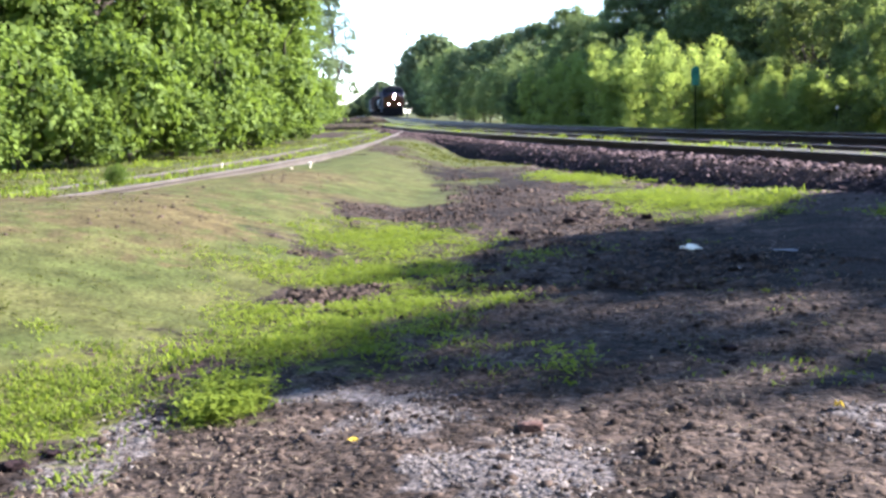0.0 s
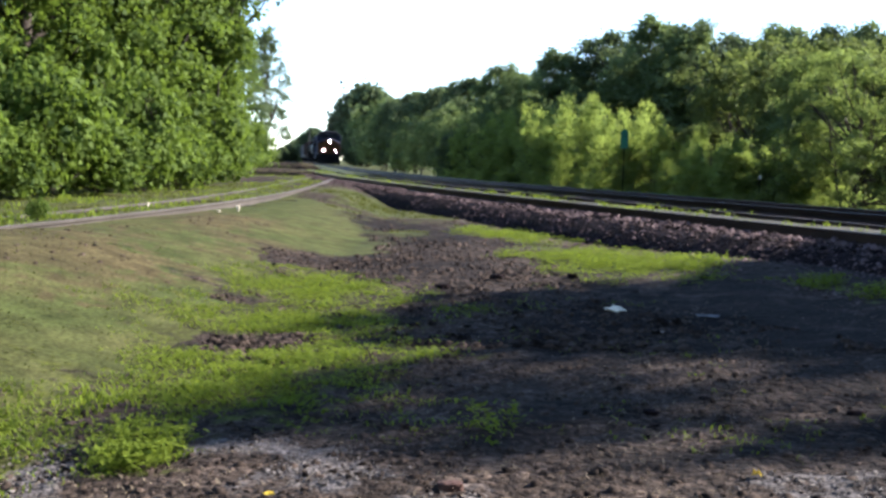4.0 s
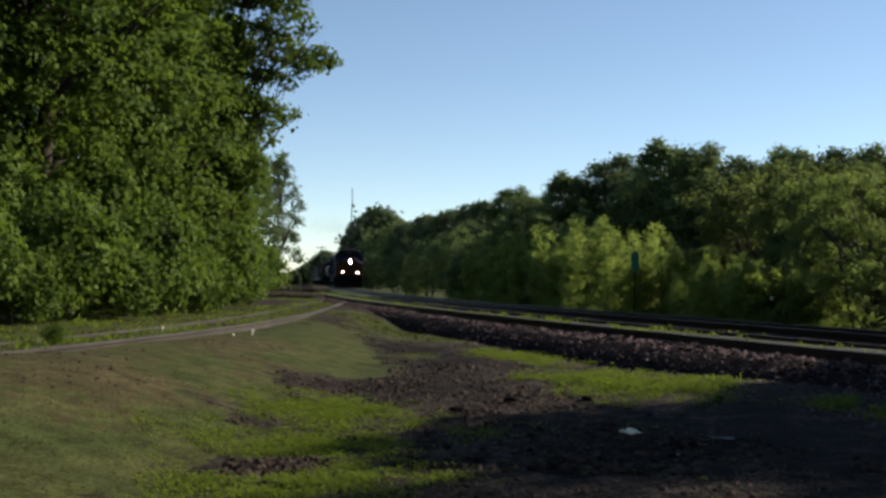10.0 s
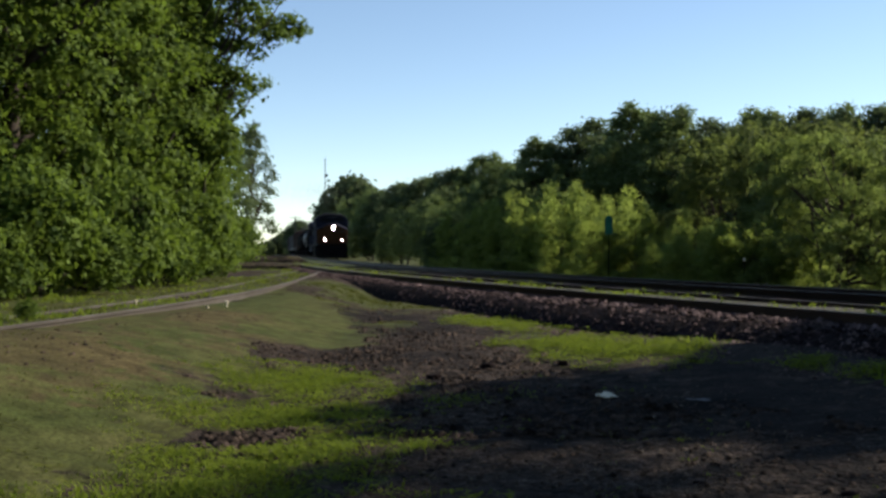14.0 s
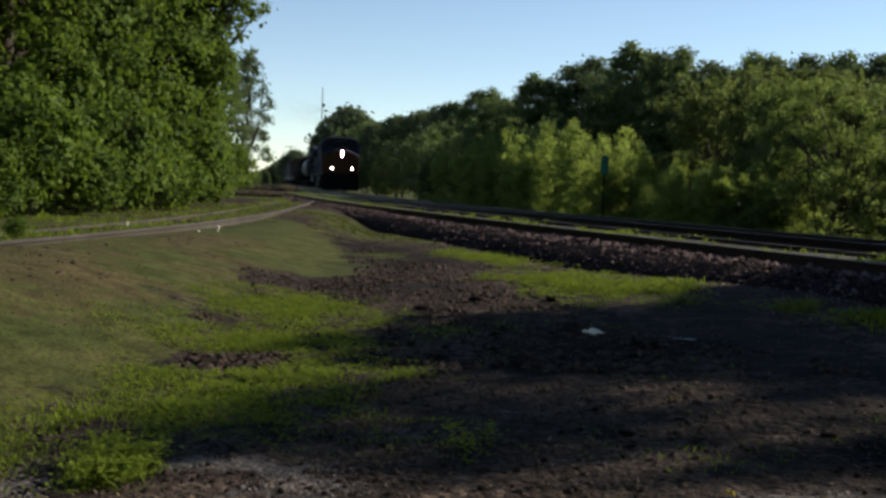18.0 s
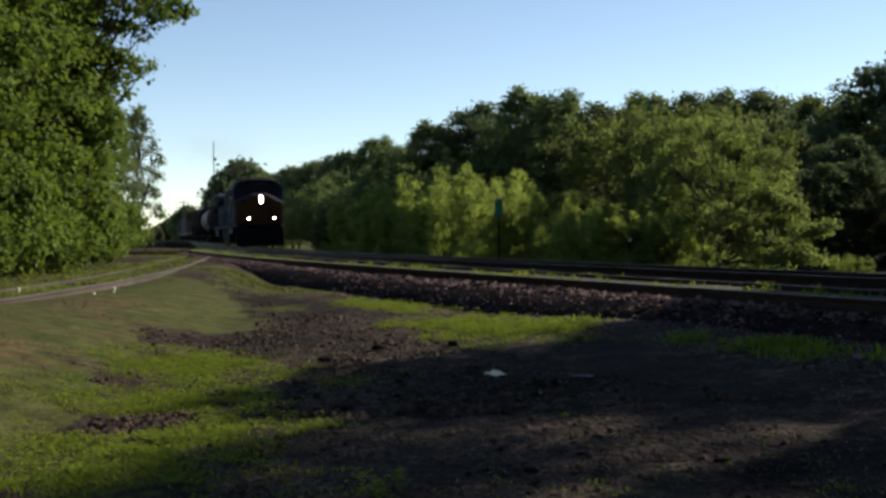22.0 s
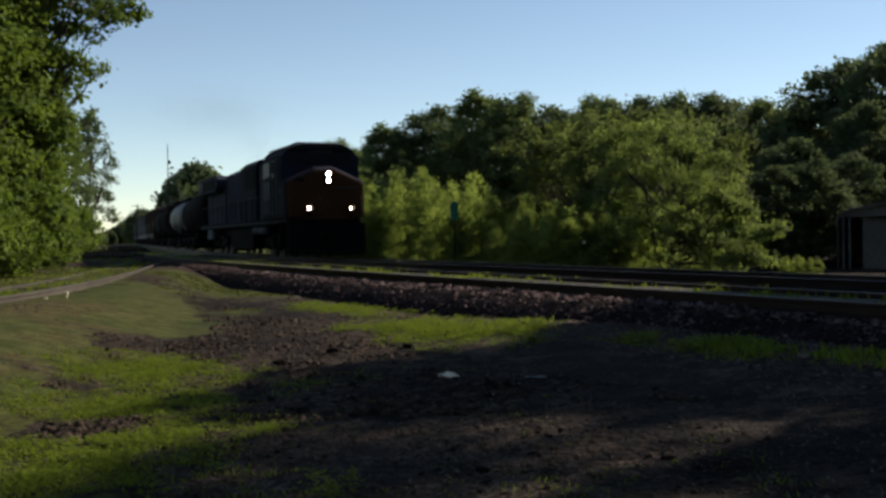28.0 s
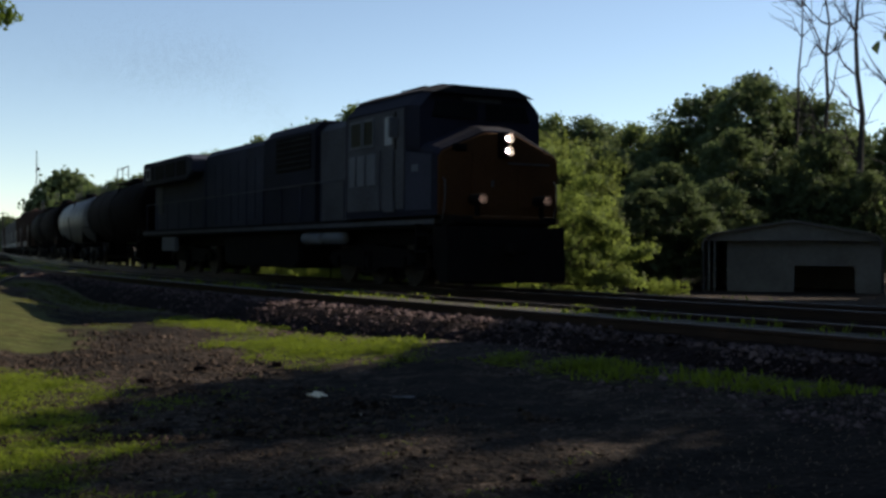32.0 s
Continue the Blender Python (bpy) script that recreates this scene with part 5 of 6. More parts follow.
mast(14.26, 262, 23.0, 0.19, "thin grey mast rising behind the far trees", False)
mast(15.75, 240, 9.0, 0.14, "far wooden utility pole with crossarms", True)
mast(17.9, 150, 8.0, 0.13, "weathered utility pole at the wood's edge", True)


def litter(name, label, category, x, y, w, d, h, turn, mat, seed):
    """A crumpled scrap lying on the ground."""
    rng = random.Random(seed)
    bm = bmesh.new()
    bmesh.ops.create_grid(bm, x_segments=4, y_segments=3, size=0.5)
    for v in bm.verts:
        v.co = (v.co.x * w + rng.uniform(-0.1, 0.1) * w, v.co.y * d + rng.uniform(-0.1, 0.1) * d, h * rng.uniform(0.2, 1.0))
    bmesh.ops.solidify(bm, geom=bm.faces[:], thickness=0.004)
    ob = part(name, bm, mat)
    tagged(ob, label, category)
    ob.matrix_basis = pose(x, y, float(ground_z(np.array(x), np.array(y))) - 0.003, 0, 0, turn)


litter("paper_scrap", "crumpled pale cardboard scrap on dark dirt", "litter", -0.05, 10.5, 0.16, 0.18, 0.06, 12, WHITE, 1)
litter("paper_scrap", "flat grey paper strip on dark dirt", "litter", 0.76, 10.26, 0.2, 0.08, 0.015, -8, GALVANISED, 2)
litter("fallen_leaf", "single yellow leaf lying on the dirt", "leaf", -1.48, 4.75, 0.04, 0.028, 0.02, 40, DRY_LEAF, 3)
litter("fallen_leaf", "small orange-yellow leaf standing on the dirt", "leaf", 0.61, 5.21, 0.035, 0.03, 0.045, 10, DRY_LEAF, 4)
litter("paper_scrap", "small white scrap among the weeds", "litter", 0.33, 9.4, 0.06, 0.05, 0.02, 0, LITTER_PAPER, 5)
litter("paper_scrap", "white scrap on the ballast edge", "litter", 3.89, 15.6, 0.2, 0.12, 0.12, 30, LITTER_PAPER, 6)


def lump(name, label, category, x, y, w, d, h, turn, mat, seed, sink=0.02):
    """A rough solid lump, such as a stone or a broken brick."""
    rng = random.Random(seed)
    bm = bmesh.new()
    bmesh.ops.create_icosphere(bm, subdivisions=2, radius=1.0)
    for v in bm.verts:
        k = 1 + 0.22 * noise.noise(v.co * 1.7 + Vector((seed * 3.1, 0, 0)))
        flat = Vector((math.copysign(abs(v.co.x) ** 0.6, v.co.x), math.copysign(abs(v.co.y) ** 0.6, v.co.y), math.copysign(abs(v.co.z) ** 0.6, v.co.z)))
        v.co = (flat.x * w / 2 * k, flat.y * d / 2 * k, h / 2 + flat.z * h / 2 * k)
    ob = part(name, bm, mat)
    tagged(ob, label, category)
    ob.matrix_basis = pose(x, y, float(ground_z(np.array(x), np.array(y))) - sink, 0, 0, turn)


lump("broken_brick", "broken reddish brick half sunk in dirt", "brick", -0.71, 4.88, 0.12, 0.07, 0.05, 15, BRICK_RED, 1)
lump("flat_stone", "flat brown stone sunk in the dirt", "stone", -0.34, 4.85, 0.17, 0.1, 0.025, -5, DIRT_STONE, 2, 0.008)
for i, (x, y, s) in enumerate(((0.18, 6.5, 0.07), (0.5, 6.9, 0.06), (-0.55, 13.2, 0.12), (-1.4, 13.0, 0.14), (0.2, 6.3, 0.05), (-2.9, 4.35, 0.1), (-2.85, 4.6, 0.07), (1.3, 6.6, 0.08), (-1.9, 12.2, 0.13), (3.1, 14.2, 0.16), (0.9, 12.6, 0.1))):
    lump("dirt_clod", "dark rough clod of dirt", "clod", x, y, s * 1.3, s, s * 0.6, i * 50, BALLAST, 10 + i)
lump("dirt_mound", "low dark heap of earth between the tracks", "heap", -19.5, 62, 5.0, 3.0, 1.0, 20, GROUND, 31, 0.3)
lump("dirt_mound", "dark heap of earth and old ties beside the siding", "heap", -24.0, 78, 6.0, 3.0, 1.3, 20, GROUND, 32, 0.3)
lump("pale_boulder", "pale stone block on the earth heap", "stone", -23.0, 73, 1.0, 0.7, 0.7, 20, PALE_STONE, 33, 0.1)

# ---- the train: x forward, z up from the rail head ----
TRAIN, WHEELSETS, PUFFS = [], [], []


def wheelset(parent, x, r=0.48):
    """Two wheels on an axle, free to turn."""
    bm = bmesh.new()
    for side in (-1, 1):
        y = side * 0.72
        prof = [(y - 0.07, 0.12), (y - 0.06, r - 0.06), (y - 0.055 if side > 0 else y - 0.065, r + (0.025 if side > 0 else 0)), (y - 0.03, r + (0.02 if side > 0 else 0)), (y + 0.03, r + (0.02 if side < 0 else 0)), (y + 0.06, r + (0.02 if side < 0 else 0)), (y + 0.06, r - 0.06), (y + 0.03, 0.16), (y + 0.09, 0.12)]
        one = lathe(prof, "y", 20)
        me = bpy.data.meshes.new("wheel")
        one.to_mesh(me)
        one.free()
        bm.from_mesh(me)
        bpy.data.meshes.remove(me)
    tube(bm, [(0, -0.7, 0), (0, 0.7, 0)], 0.09, 10)
    for k in range(4):
        a = k * math.pi / 2
        for side in (-1, 1):
            box(bm, 0.26 * math.cos(a) - 0.04, 0.26 * math.cos(a) + 0.04, side * 0.79 - 0.01, side * 0.79 + 0.01, 0.26 * math.sin(a) - 0.04, 0.26 * math.sin(a) + 0.04)
    ob = part("wheelset", bm, WHEEL, parent, "worn steel wheels on an axle")
    ob.matrix_basis = pose(x, 0, r)
    return ob


def truck(parent, x, axles, r=0.48):
    """A bogie: side frames, springs and bolster, carrying its wheelsets."""
    half = max(axles) + 0.55
    bm = bmesh.new()
    for side in (-1, 1):
        pts = [(-half, r + 0.12), (-half + 0.25, r + 0.3), (-0.5, r + 0.42), (0.5, r + 0.42), (half - 0.25, r + 0.3), (half, r + 0.12), (half - 0.15, r - 0.05), (0.55, r - 0.12), (0.35, r - 0.26), (-0.35, r - 0.26), (-0.55, r - 0.12), (-half + 0.15, r - 0.05)]
        one = prism(pts, side * 1.0 - 0.07, side * 1.0 + 0.07)
        me = bpy.data.meshes.new("frame")
        one.to_mesh(me)
        one.free()
        bm.from_mesh(me)
        bpy.data.meshes.remove(me)
        for a in axles:
            box(bm, a - 0.16, a + 0.16, side * 1.09 - 0.05, side * 1.09 + 0.05, r - 0.14, r + 0.16, bevel=0.03)
        for k in (-0.14, 0.14):
            tube(bm, [(k, side * 1.1, r - 0.2), (k, side * 1.1, r + 0.3)], 0.07, 8)
    box(bm, -0.3, 0.3, -1.0, 1.0, r + 0.1, r + 0.45)
    box(bm, -half + 0.3, half - 0.3, -0.5, 0.5, r + 0.16, r + 0.4)
    for a in axles:
        way = -1 if a > 0 else 1
        box(bm, min(a + way * 0.2, a + way * 0.8), max(a + way * 0.2, a + way * 0.8), -0.55, 0.55, 0.16, r + 0.16, bevel=0.05)
    ob = part("truck", bm, BLACK, parent, "black cast side frames of a bogie")
    ob.matrix_basis = pose(x, 0, 0)
    for a in axles:
        WHEELSETS.append((wheelset(ob, a, r), a, r))
    return ob


def coupler(parent, x, way):
    bm = boxed(min(x, x + way * 0.6), max(x, x + way * 0.6), -0.11, 0.11, 0.76, 1.0, bevel=0.03)
    box(bm, min(x + way * 0.5, x + way * 0.78), max(x + way * 0.5, x + way * 0.78), -0.17, 0.17, 0.74, 1.04, bevel=0.05)
    part("coupler", bm, BLACK, parent)


def locomotive():
    t = tagged(new("locomotive"), "dark blue six-axle diesel locomotive with a yellow nose and lit headlights", "locomotive")
    # running board and frame
    bm = boxed(-12.9, 10.9, -1.45, 1.45, 1.32, 1.58, bevel=0.03)
    box(bm, -12.4, 10.4, -0.8, 0.8, 0.95, 1.32)
    part("underframe", bm, BLACK, t)
    part("sill_stripe", boxed(-12.85, 10.9, -1.47, 1.47, 1.4, 1.5), GREY_PAINT, t, "dull stripe along the sill")
    part("fuel_tank", prism([(-3.4, 1.3), (-3.4, 0.5), (-3.0, 0.32), (2.6, 0.32), (3.0, 0.5), (3.0, 1.3)], -1.3, 1.3, 0.05), BLACK, t)
    for y in (-1.34, 1.34):
        for x0, x1 in ((3.3, 4.5), (4.7, 5.9)):
            part("air_reservoir", lathe([(x0, 0.05), (x0 + 0.06, 0.17), (x1 - 0.06, 0.17), (x1, 0.05)], "x", 14, (0, y * 0.93, 1.14)), CAB_GREY, t, "dull metal air reservoir", True)
        part("sand_box", boxed(-10.3, -8.6, y - 0.08, y + 0.08, 0.78, 1.3, bevel=0.03), CAB_GREY, t, "grey equipment box over the rear bogie")
    # nose: a dark body with sloped shoulders and a yellow front
    def nose_ring(x, w, low, top, mid):
        return [(x, -w, 1.58), (x, w, 1.58), (x, w, low), (x, w - 0.1, low + 0.12), (x, mid, top), (x, -mid, top), (x, -w + 0.1, low + 0.12), (x, -w, low)]
    part("nose", loft([nose_ring(11.17, 1.54, 2.85, 3.42, 0.4), nose_ring(11.0, 1.56, 2.92, 3.5, 0.42), nose_ring(9.9, 1.56, 3.12, 3.74, 0.42)]), NAVY_DEEP, t, "dark nose with sloped shoulders")
    part("nose_front", loft([nose_ring(11.165, 1.53, 2.83, 3.39, 0.38), nose_ring(11.2, 1.51, 2.81, 3.36, 0.37)]), YELLOW_SHADED, t, "yellow front of the nose, darkened as in shade")
    part("nose_door", boxed(11.2, 11.235, -0.72, -0.12, 1.66, 2.95, bevel=0.015), YELLOW_SHADED, t)
    part("nose_panel", boxed(11.2, 11.225, 0.45, 1.05, 1.75, 2.6, bevel=0.015), YELLOW_SHADED, t)
    part("door_latch", boxed(11.235, 11.26, -0.24, -0.18, 2.2, 2.35), GALVANISED, t)
    part("trim_line", boxed(11.2, 11.215, 0.2, 1.3, 2.72, 2.76), GALVANISED, t)
    part("class_light", boxed(11.2, 11.24, -1.2, -0.85, 2.95, 3.1, bevel=0.02), GLASS, t)
    part("headlight_visor", boxed(11.16, 11.24, -0.06, 0.26, 2.83, 3.4, bevel=0.03), BLACK, t, "black twin headlight box")
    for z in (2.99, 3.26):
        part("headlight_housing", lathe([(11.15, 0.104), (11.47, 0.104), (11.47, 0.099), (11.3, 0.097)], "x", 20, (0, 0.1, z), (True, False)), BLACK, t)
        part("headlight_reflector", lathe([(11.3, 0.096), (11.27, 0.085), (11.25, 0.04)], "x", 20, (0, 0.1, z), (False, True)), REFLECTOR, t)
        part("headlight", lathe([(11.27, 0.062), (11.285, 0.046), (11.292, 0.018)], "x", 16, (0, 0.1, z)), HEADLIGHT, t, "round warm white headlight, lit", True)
    for y in (-0.7, 0.94):
        part("ditch_light_housing", lathe([(11.22, 0.115), (11.69, 0.115), (11.69, 0.105), (11.32, 0.1)], "x", 18, (0, y, 1.92), (True, False)), BLACK, t)
        part("ditch_reflector", lathe([(11.32, 0.1), (11.3, 0.085), (11.29, 0.04)], "x", 18, (0, y, 1.92), (False, True)), REFLECTOR, t)
        part("ditch_light", lathe([(11.295, 0.065), (11.31, 0.05), (11.315, 0.02)], "x", 14, (0, y, 1.92)), DITCHLIGHT, t, "small ditch light, lit", True)
        part("ditch_light_stand", boxed(11.38, 11.46, y - 0.04, y + 0.04, 1.55, 1.84), BLACK, t)
    # cab
    def cab_ring(x, z0, drop):
        w, zt = 1.56, 4.56 - drop
        return [(x, -w, z0), (x, w, z0), (x, w, zt - 0.5), (x, w - 0.3, zt - 0.18), (x, 0.75, zt), (x, -0.75, zt), (x, -w + 0.3, zt - 0.18), (x, -w, zt - 0.5)]
    part("cab", loft([cab_ring(10.42, 3.0, 0.1), cab_ring(9.9, 1.58, 0.02), cab_ring(6.6, 1.58, 0.0)]), NAVY_DEEP, t, "navy cab with a sloped roof edge")
    part("cab_roof", loft([[(x, -1.3, 4.4 - d), (x, 1.3, 4.4 - d), (x, 0.78, 4.59 - d), (x, -0.78, 4.59 - d)] for x, d in ((10.6, 0.13), (9.95, 0.03), (6.5, -0.02))]), ROOF_GREY, t)
    for y0, y1 in ((-1.15, -0.12), (0.12, 1.15)):
        bm = bmesh.new()
        q = [bm.verts.new(p) for p in ((10.46, y0 * 1.1, 3.76), (10.46, y1 * 1.1, 3.76), (10.445, y1, 4.1), (10.445, y0, 4.1))]
        q2 = [bm.verts.new((v.co.x - 0.05, v.co.y, v.co.z)) for v in q]
        bm.faces.new(q), bm.faces.new(q2[::-1])
        for i in range(4):
            bm.faces.new((q[i], q[i - 1], q2[i - 1], q2[i]))
        bmesh.ops.recalc_face_normals(bm, faces=bm.faces)
        part("windshield", bm, GLASS, t, "dark windshield pane")
    part("number_board", boxed(10.41, 10.45, -0.5, 0.5, 4.14, 4.24, bevel=0.01), GREY_PAINT, t, "dull number board")
    for y in (-1, 1):
        part("cab_side_panel", boxed(6.7, 9.7, y * 1.56 - 0.012, y * 1.56 + 0.012, 1.75, 4.0, bevel=0.005), GREY_PAINT, t, "grey-blue panel of the cab side")
        for x0, x1 in ((6.95, 7.5), (7.66, 8.15)):
            part("side_window", boxed(x0, x1, y * 1.575 - 0.015, y * 1.575 + 0.015, 3.3, 3.86, bevel=0.01), GLASS, t, "dark sliding cab window")
            rim = bmesh.new()
            for a0, a1, b0, b1 in ((x0 - 0.05, x0, 3.25, 3.91), (x1, x1 + 0.05, 3.25, 3.91), (x0, x1, 3.25, 3.3), (x0, x1, 3.86, 3.91)):
                box(rim, a0, a1, y * 1.58 - 0.018, y * 1.58 + 0.018, b0, b1)
            part("window_frame", rim, CAB_GREY, t, "grey window frame")
        part("cab_door", boxed(8.7, 9.25, y * 1.572 - 0.012, y * 1.572 + 0.012, 1.7, 3.95, bevel=0.01), GREY_PAINT, t)
        # pale paint instead of glass: the pane's shine is in its colour
        part("door_window", boxed(8.78, 9.16, y * 1.588 - 0.012, y * 1.588 + 0.012, 3.22, 3.86, bevel=0.01), FRAME_GREY, t, "door window painted pale for its shine")
        # the shadow along the door edge, laid on as a black strip
        part("door_shadow_strip", boxed(9.25, 9.33, y * 1.57 - 0.012, y * 1.57 + 0.012, 3.1, 3.95), BLACK, t, "black strip as the shadow beside the door")
        part("mirror", boxed(9.36, 9.44, min(y * 1.58, y * 1.8), max(y * 1.58, y * 1.8), 3.35, 3.8, bevel=0.01), CAB_GREY, t, "grey rear-view mirror")
        for x0, x1 in ((6.85, 7.2), (7.3, 7.7), (7.82, 8.3)):
            part("locker_door", boxed(x0, x1, y * 1.58 - 0.012, y * 1.58 + 0.012, 2.35, 3.08, bevel=0.01), CAB_GREY, t, "pale blue-grey locker door")
        for x in (8.62, 9.3):
            part("door_rail", tube(bmesh.new(), [(x, y * 1.62, 1.75), (x, y * 1.64, 2.4), (x, y * 1.62, 3.1)], 0.018, 6), NAVY, t)
        part("nose_side_panel", prism([(9.78, 1.7), (10.98, 1.7), (10.98, 2.86), (9.78, 3.02)], y * 1.565 - 0.01, y * 1.565 + 0.01, 0.004), NAVY, t, "dull blue side of the nose")
        part("number_plate", boxed(10.1, 10.4, y * 1.58 - 0.012, y * 1.58 + 0.012, 2.55, 2.7, bevel=0.005), CAB_GREY, t, "small plate with unreadable pale marks")
    part("air_conditioner", boxed(7.6, 8.8, -0.6, 0.6, 4.56, 4.68, bevel=0.03), ROOF_GREY, t)
    bm = bmesh.new()
    for y in (-0.16, 0, 0.16):
        tube(bm, [(6.6, y, 4.63), (6.9, y, 4.64), (7.1, y, 4.65)], [0.03, 0.035, 0.08], 8)
    part("horn", bm, BLACK, t)
    # hoods behind the cab
    def hood(x0, x1, w, z0, z1, ch):
        return loft([[(x, -w, z0), (x, w, z0), (x, w, z1 - ch), (x, w - ch, z1), (x, -w + ch, z1), (x, -w, z1 - ch)] for x in (x0, x1)])
    part("blower_hood", hood(4.3, 6.6, 1.25, 1.58, 4.15, 0.2), GREY_PAINT, t, "grey equipment hood behind the cab")
    part("brake_hood", hood(0.5, 4.28, 1.4, 1.58, 4.28, 0.25), NAVY_DEEP, t, "dark raised hood with air intakes")
    for y in (-1, 1):
        part("intake_grille", boxed(1.5, 4.0, y * 1.4 - 0.02, y * 1.4 + 0.02, 3.0, 3.95, bevel=0.01), BLACK, t)
        for k in range(6):
            part("grille_slat", boxed(1.5, 4.0, y * 1.42 - 0.02, y * 1.42 + 0.02, 3.08 + 0.15 * k, 3.12 + 0.15 * k), ROOF_GREY, t)
    part("engine_hood", hood(-6.2, 0.48, 1.0, 1.58, 4.2, 0.18), NAVY, t, "long navy engine hood")
    for y in (-1, 1):
        for k in range(9):
            x = -5.9 + 0.78 * k
            part("hood_door", boxed(x, x + 0.68, y * 1.0 - 0.02, y * 1.0 + 0.02, 1.75, 3.7, bevel=0.012), NAVY, t)
    part("exhaust_stack", boxed(-2.6, -1.6, -0.3, 0.3, 4.15, 4.34, bevel=0.03), BLACK, t)
    part("roof_hatch", boxed(-5.6, -3.2, -0.65, 0.65, 4.15, 4.27, bevel=0.04), ROOF_GREY, t)
    part("radiator_hood", hood(-12.6, -6.2, 1.05, 1.58, 4.0, 0.1), NAVY, t)
    part("radiator_wing", prism([(-12.75, 3.3), (-12.75, 4.18), (-6.9, 4.18), (-6.25, 3.95), (-6.25, 3.55), (-6.9, 3.3)], -1.5, 1.5, 0.05), NAVY, t, "wide overhanging radiator section")
    for y in (-1, 1):
        for k in range(4):
            x = -12.4 + 1.4 * k
            part("radiator_grille", boxed(x, x + 1.2, y * 1.5 - 0.015, y * 1.5 + 0.015, 3.46, 4.0, bevel=0.01), BLACK, t)
        vent = bmesh.new()
        for a0, a1, b0, b1 in ((-12.2, -12.14, 3.5, 3.96), (-11.7, -11.64, 3.5, 3.96), (-12.14, -11.7, 3.5, 3.56), (-12.14, -11.7, 3.9, 3.96)):
            box(vent, a0, a1, y * 1.52 - 0.012, y * 1.52 + 0.012, b0, b1)
        part("vent_frame", vent, FRAME_GREY, t, "pale frame of a small vent")
        part("end_panel", boxed(-12.3, -11.4, y * 1.05 - 0.03, y * 1.05 + 0.03, 2.2, 3.3, bevel=0.02), GREY_PAINT, t)
    # handrails, steps, pilot
    for y in (-1.42, 1.42):
        part("handrail", tube(bmesh.new(), [(-12.5, y, 2.55), (0, y, 2.57), (6.3, y, 2.6)], 0.02, 6), GREY_PAINT, t, "thin grey handrail")
        for k in range(14):
            x = -12.4 + k * 1.43
            part("stanchion", tube(bmesh.new(), [(x, y, 1.55), (x, y, 2.56)], 0.02, 5), NAVY, t)
        for x in (10.75, -12.75):
            bm = bmesh.new()
            for z in (0.42, 0.78, 1.14):
                box(bm, x - 0.32, x + 0.16, y - 0.22, y + 0.02, z, z + 0.05)
            box(bm, x - 0.36, x - 0.3, y - 0.24, y + 0.03, 0.4, 1.4)
            part("steps", bm, BLACK, t)
        part("grab_iron", tube(bmesh.new(), [(11.2, y, 1.5), (11.3, y, 1.9), (11.3, y, 2.3), (11.15, y, 2.4)], 0.018, 6), GALVANISED, t)
    part("anticlimber", prism([(10.9, 1.34), (11.5, 1.4), (11.5, 1.56), (10.9, 1.6)], -1.3, 1.3, 0.02), BLACK, t)
    part("yellow_lip", boxed(11.5, 11.52, -0.85, 0.85, 1.5, 1.56), YELLOW_SHADED, t)
    part("plow", prism([(10.9, 1.34), (11.5, 1.35), (11.6, 0.16), (11.2, 0.12), (10.9, 0.5)], -1.5, 1.5, 0.02), BLACK, t, "black steel pilot plow")
    part("rear_pilot", boxed(-13.0, -12.85, -1.4, 1.4, 0.3, 1.34, bevel=0.02), BLACK, t)
    coupler(t, 11.3, 1), coupler(t, -12.9, -1)
    for x in (6.9, -7.9):
        truck(t, x, (-1.85, 0.0, 1.85), 0.53)
    TRAIN.append((t, 11.2, 7.4))


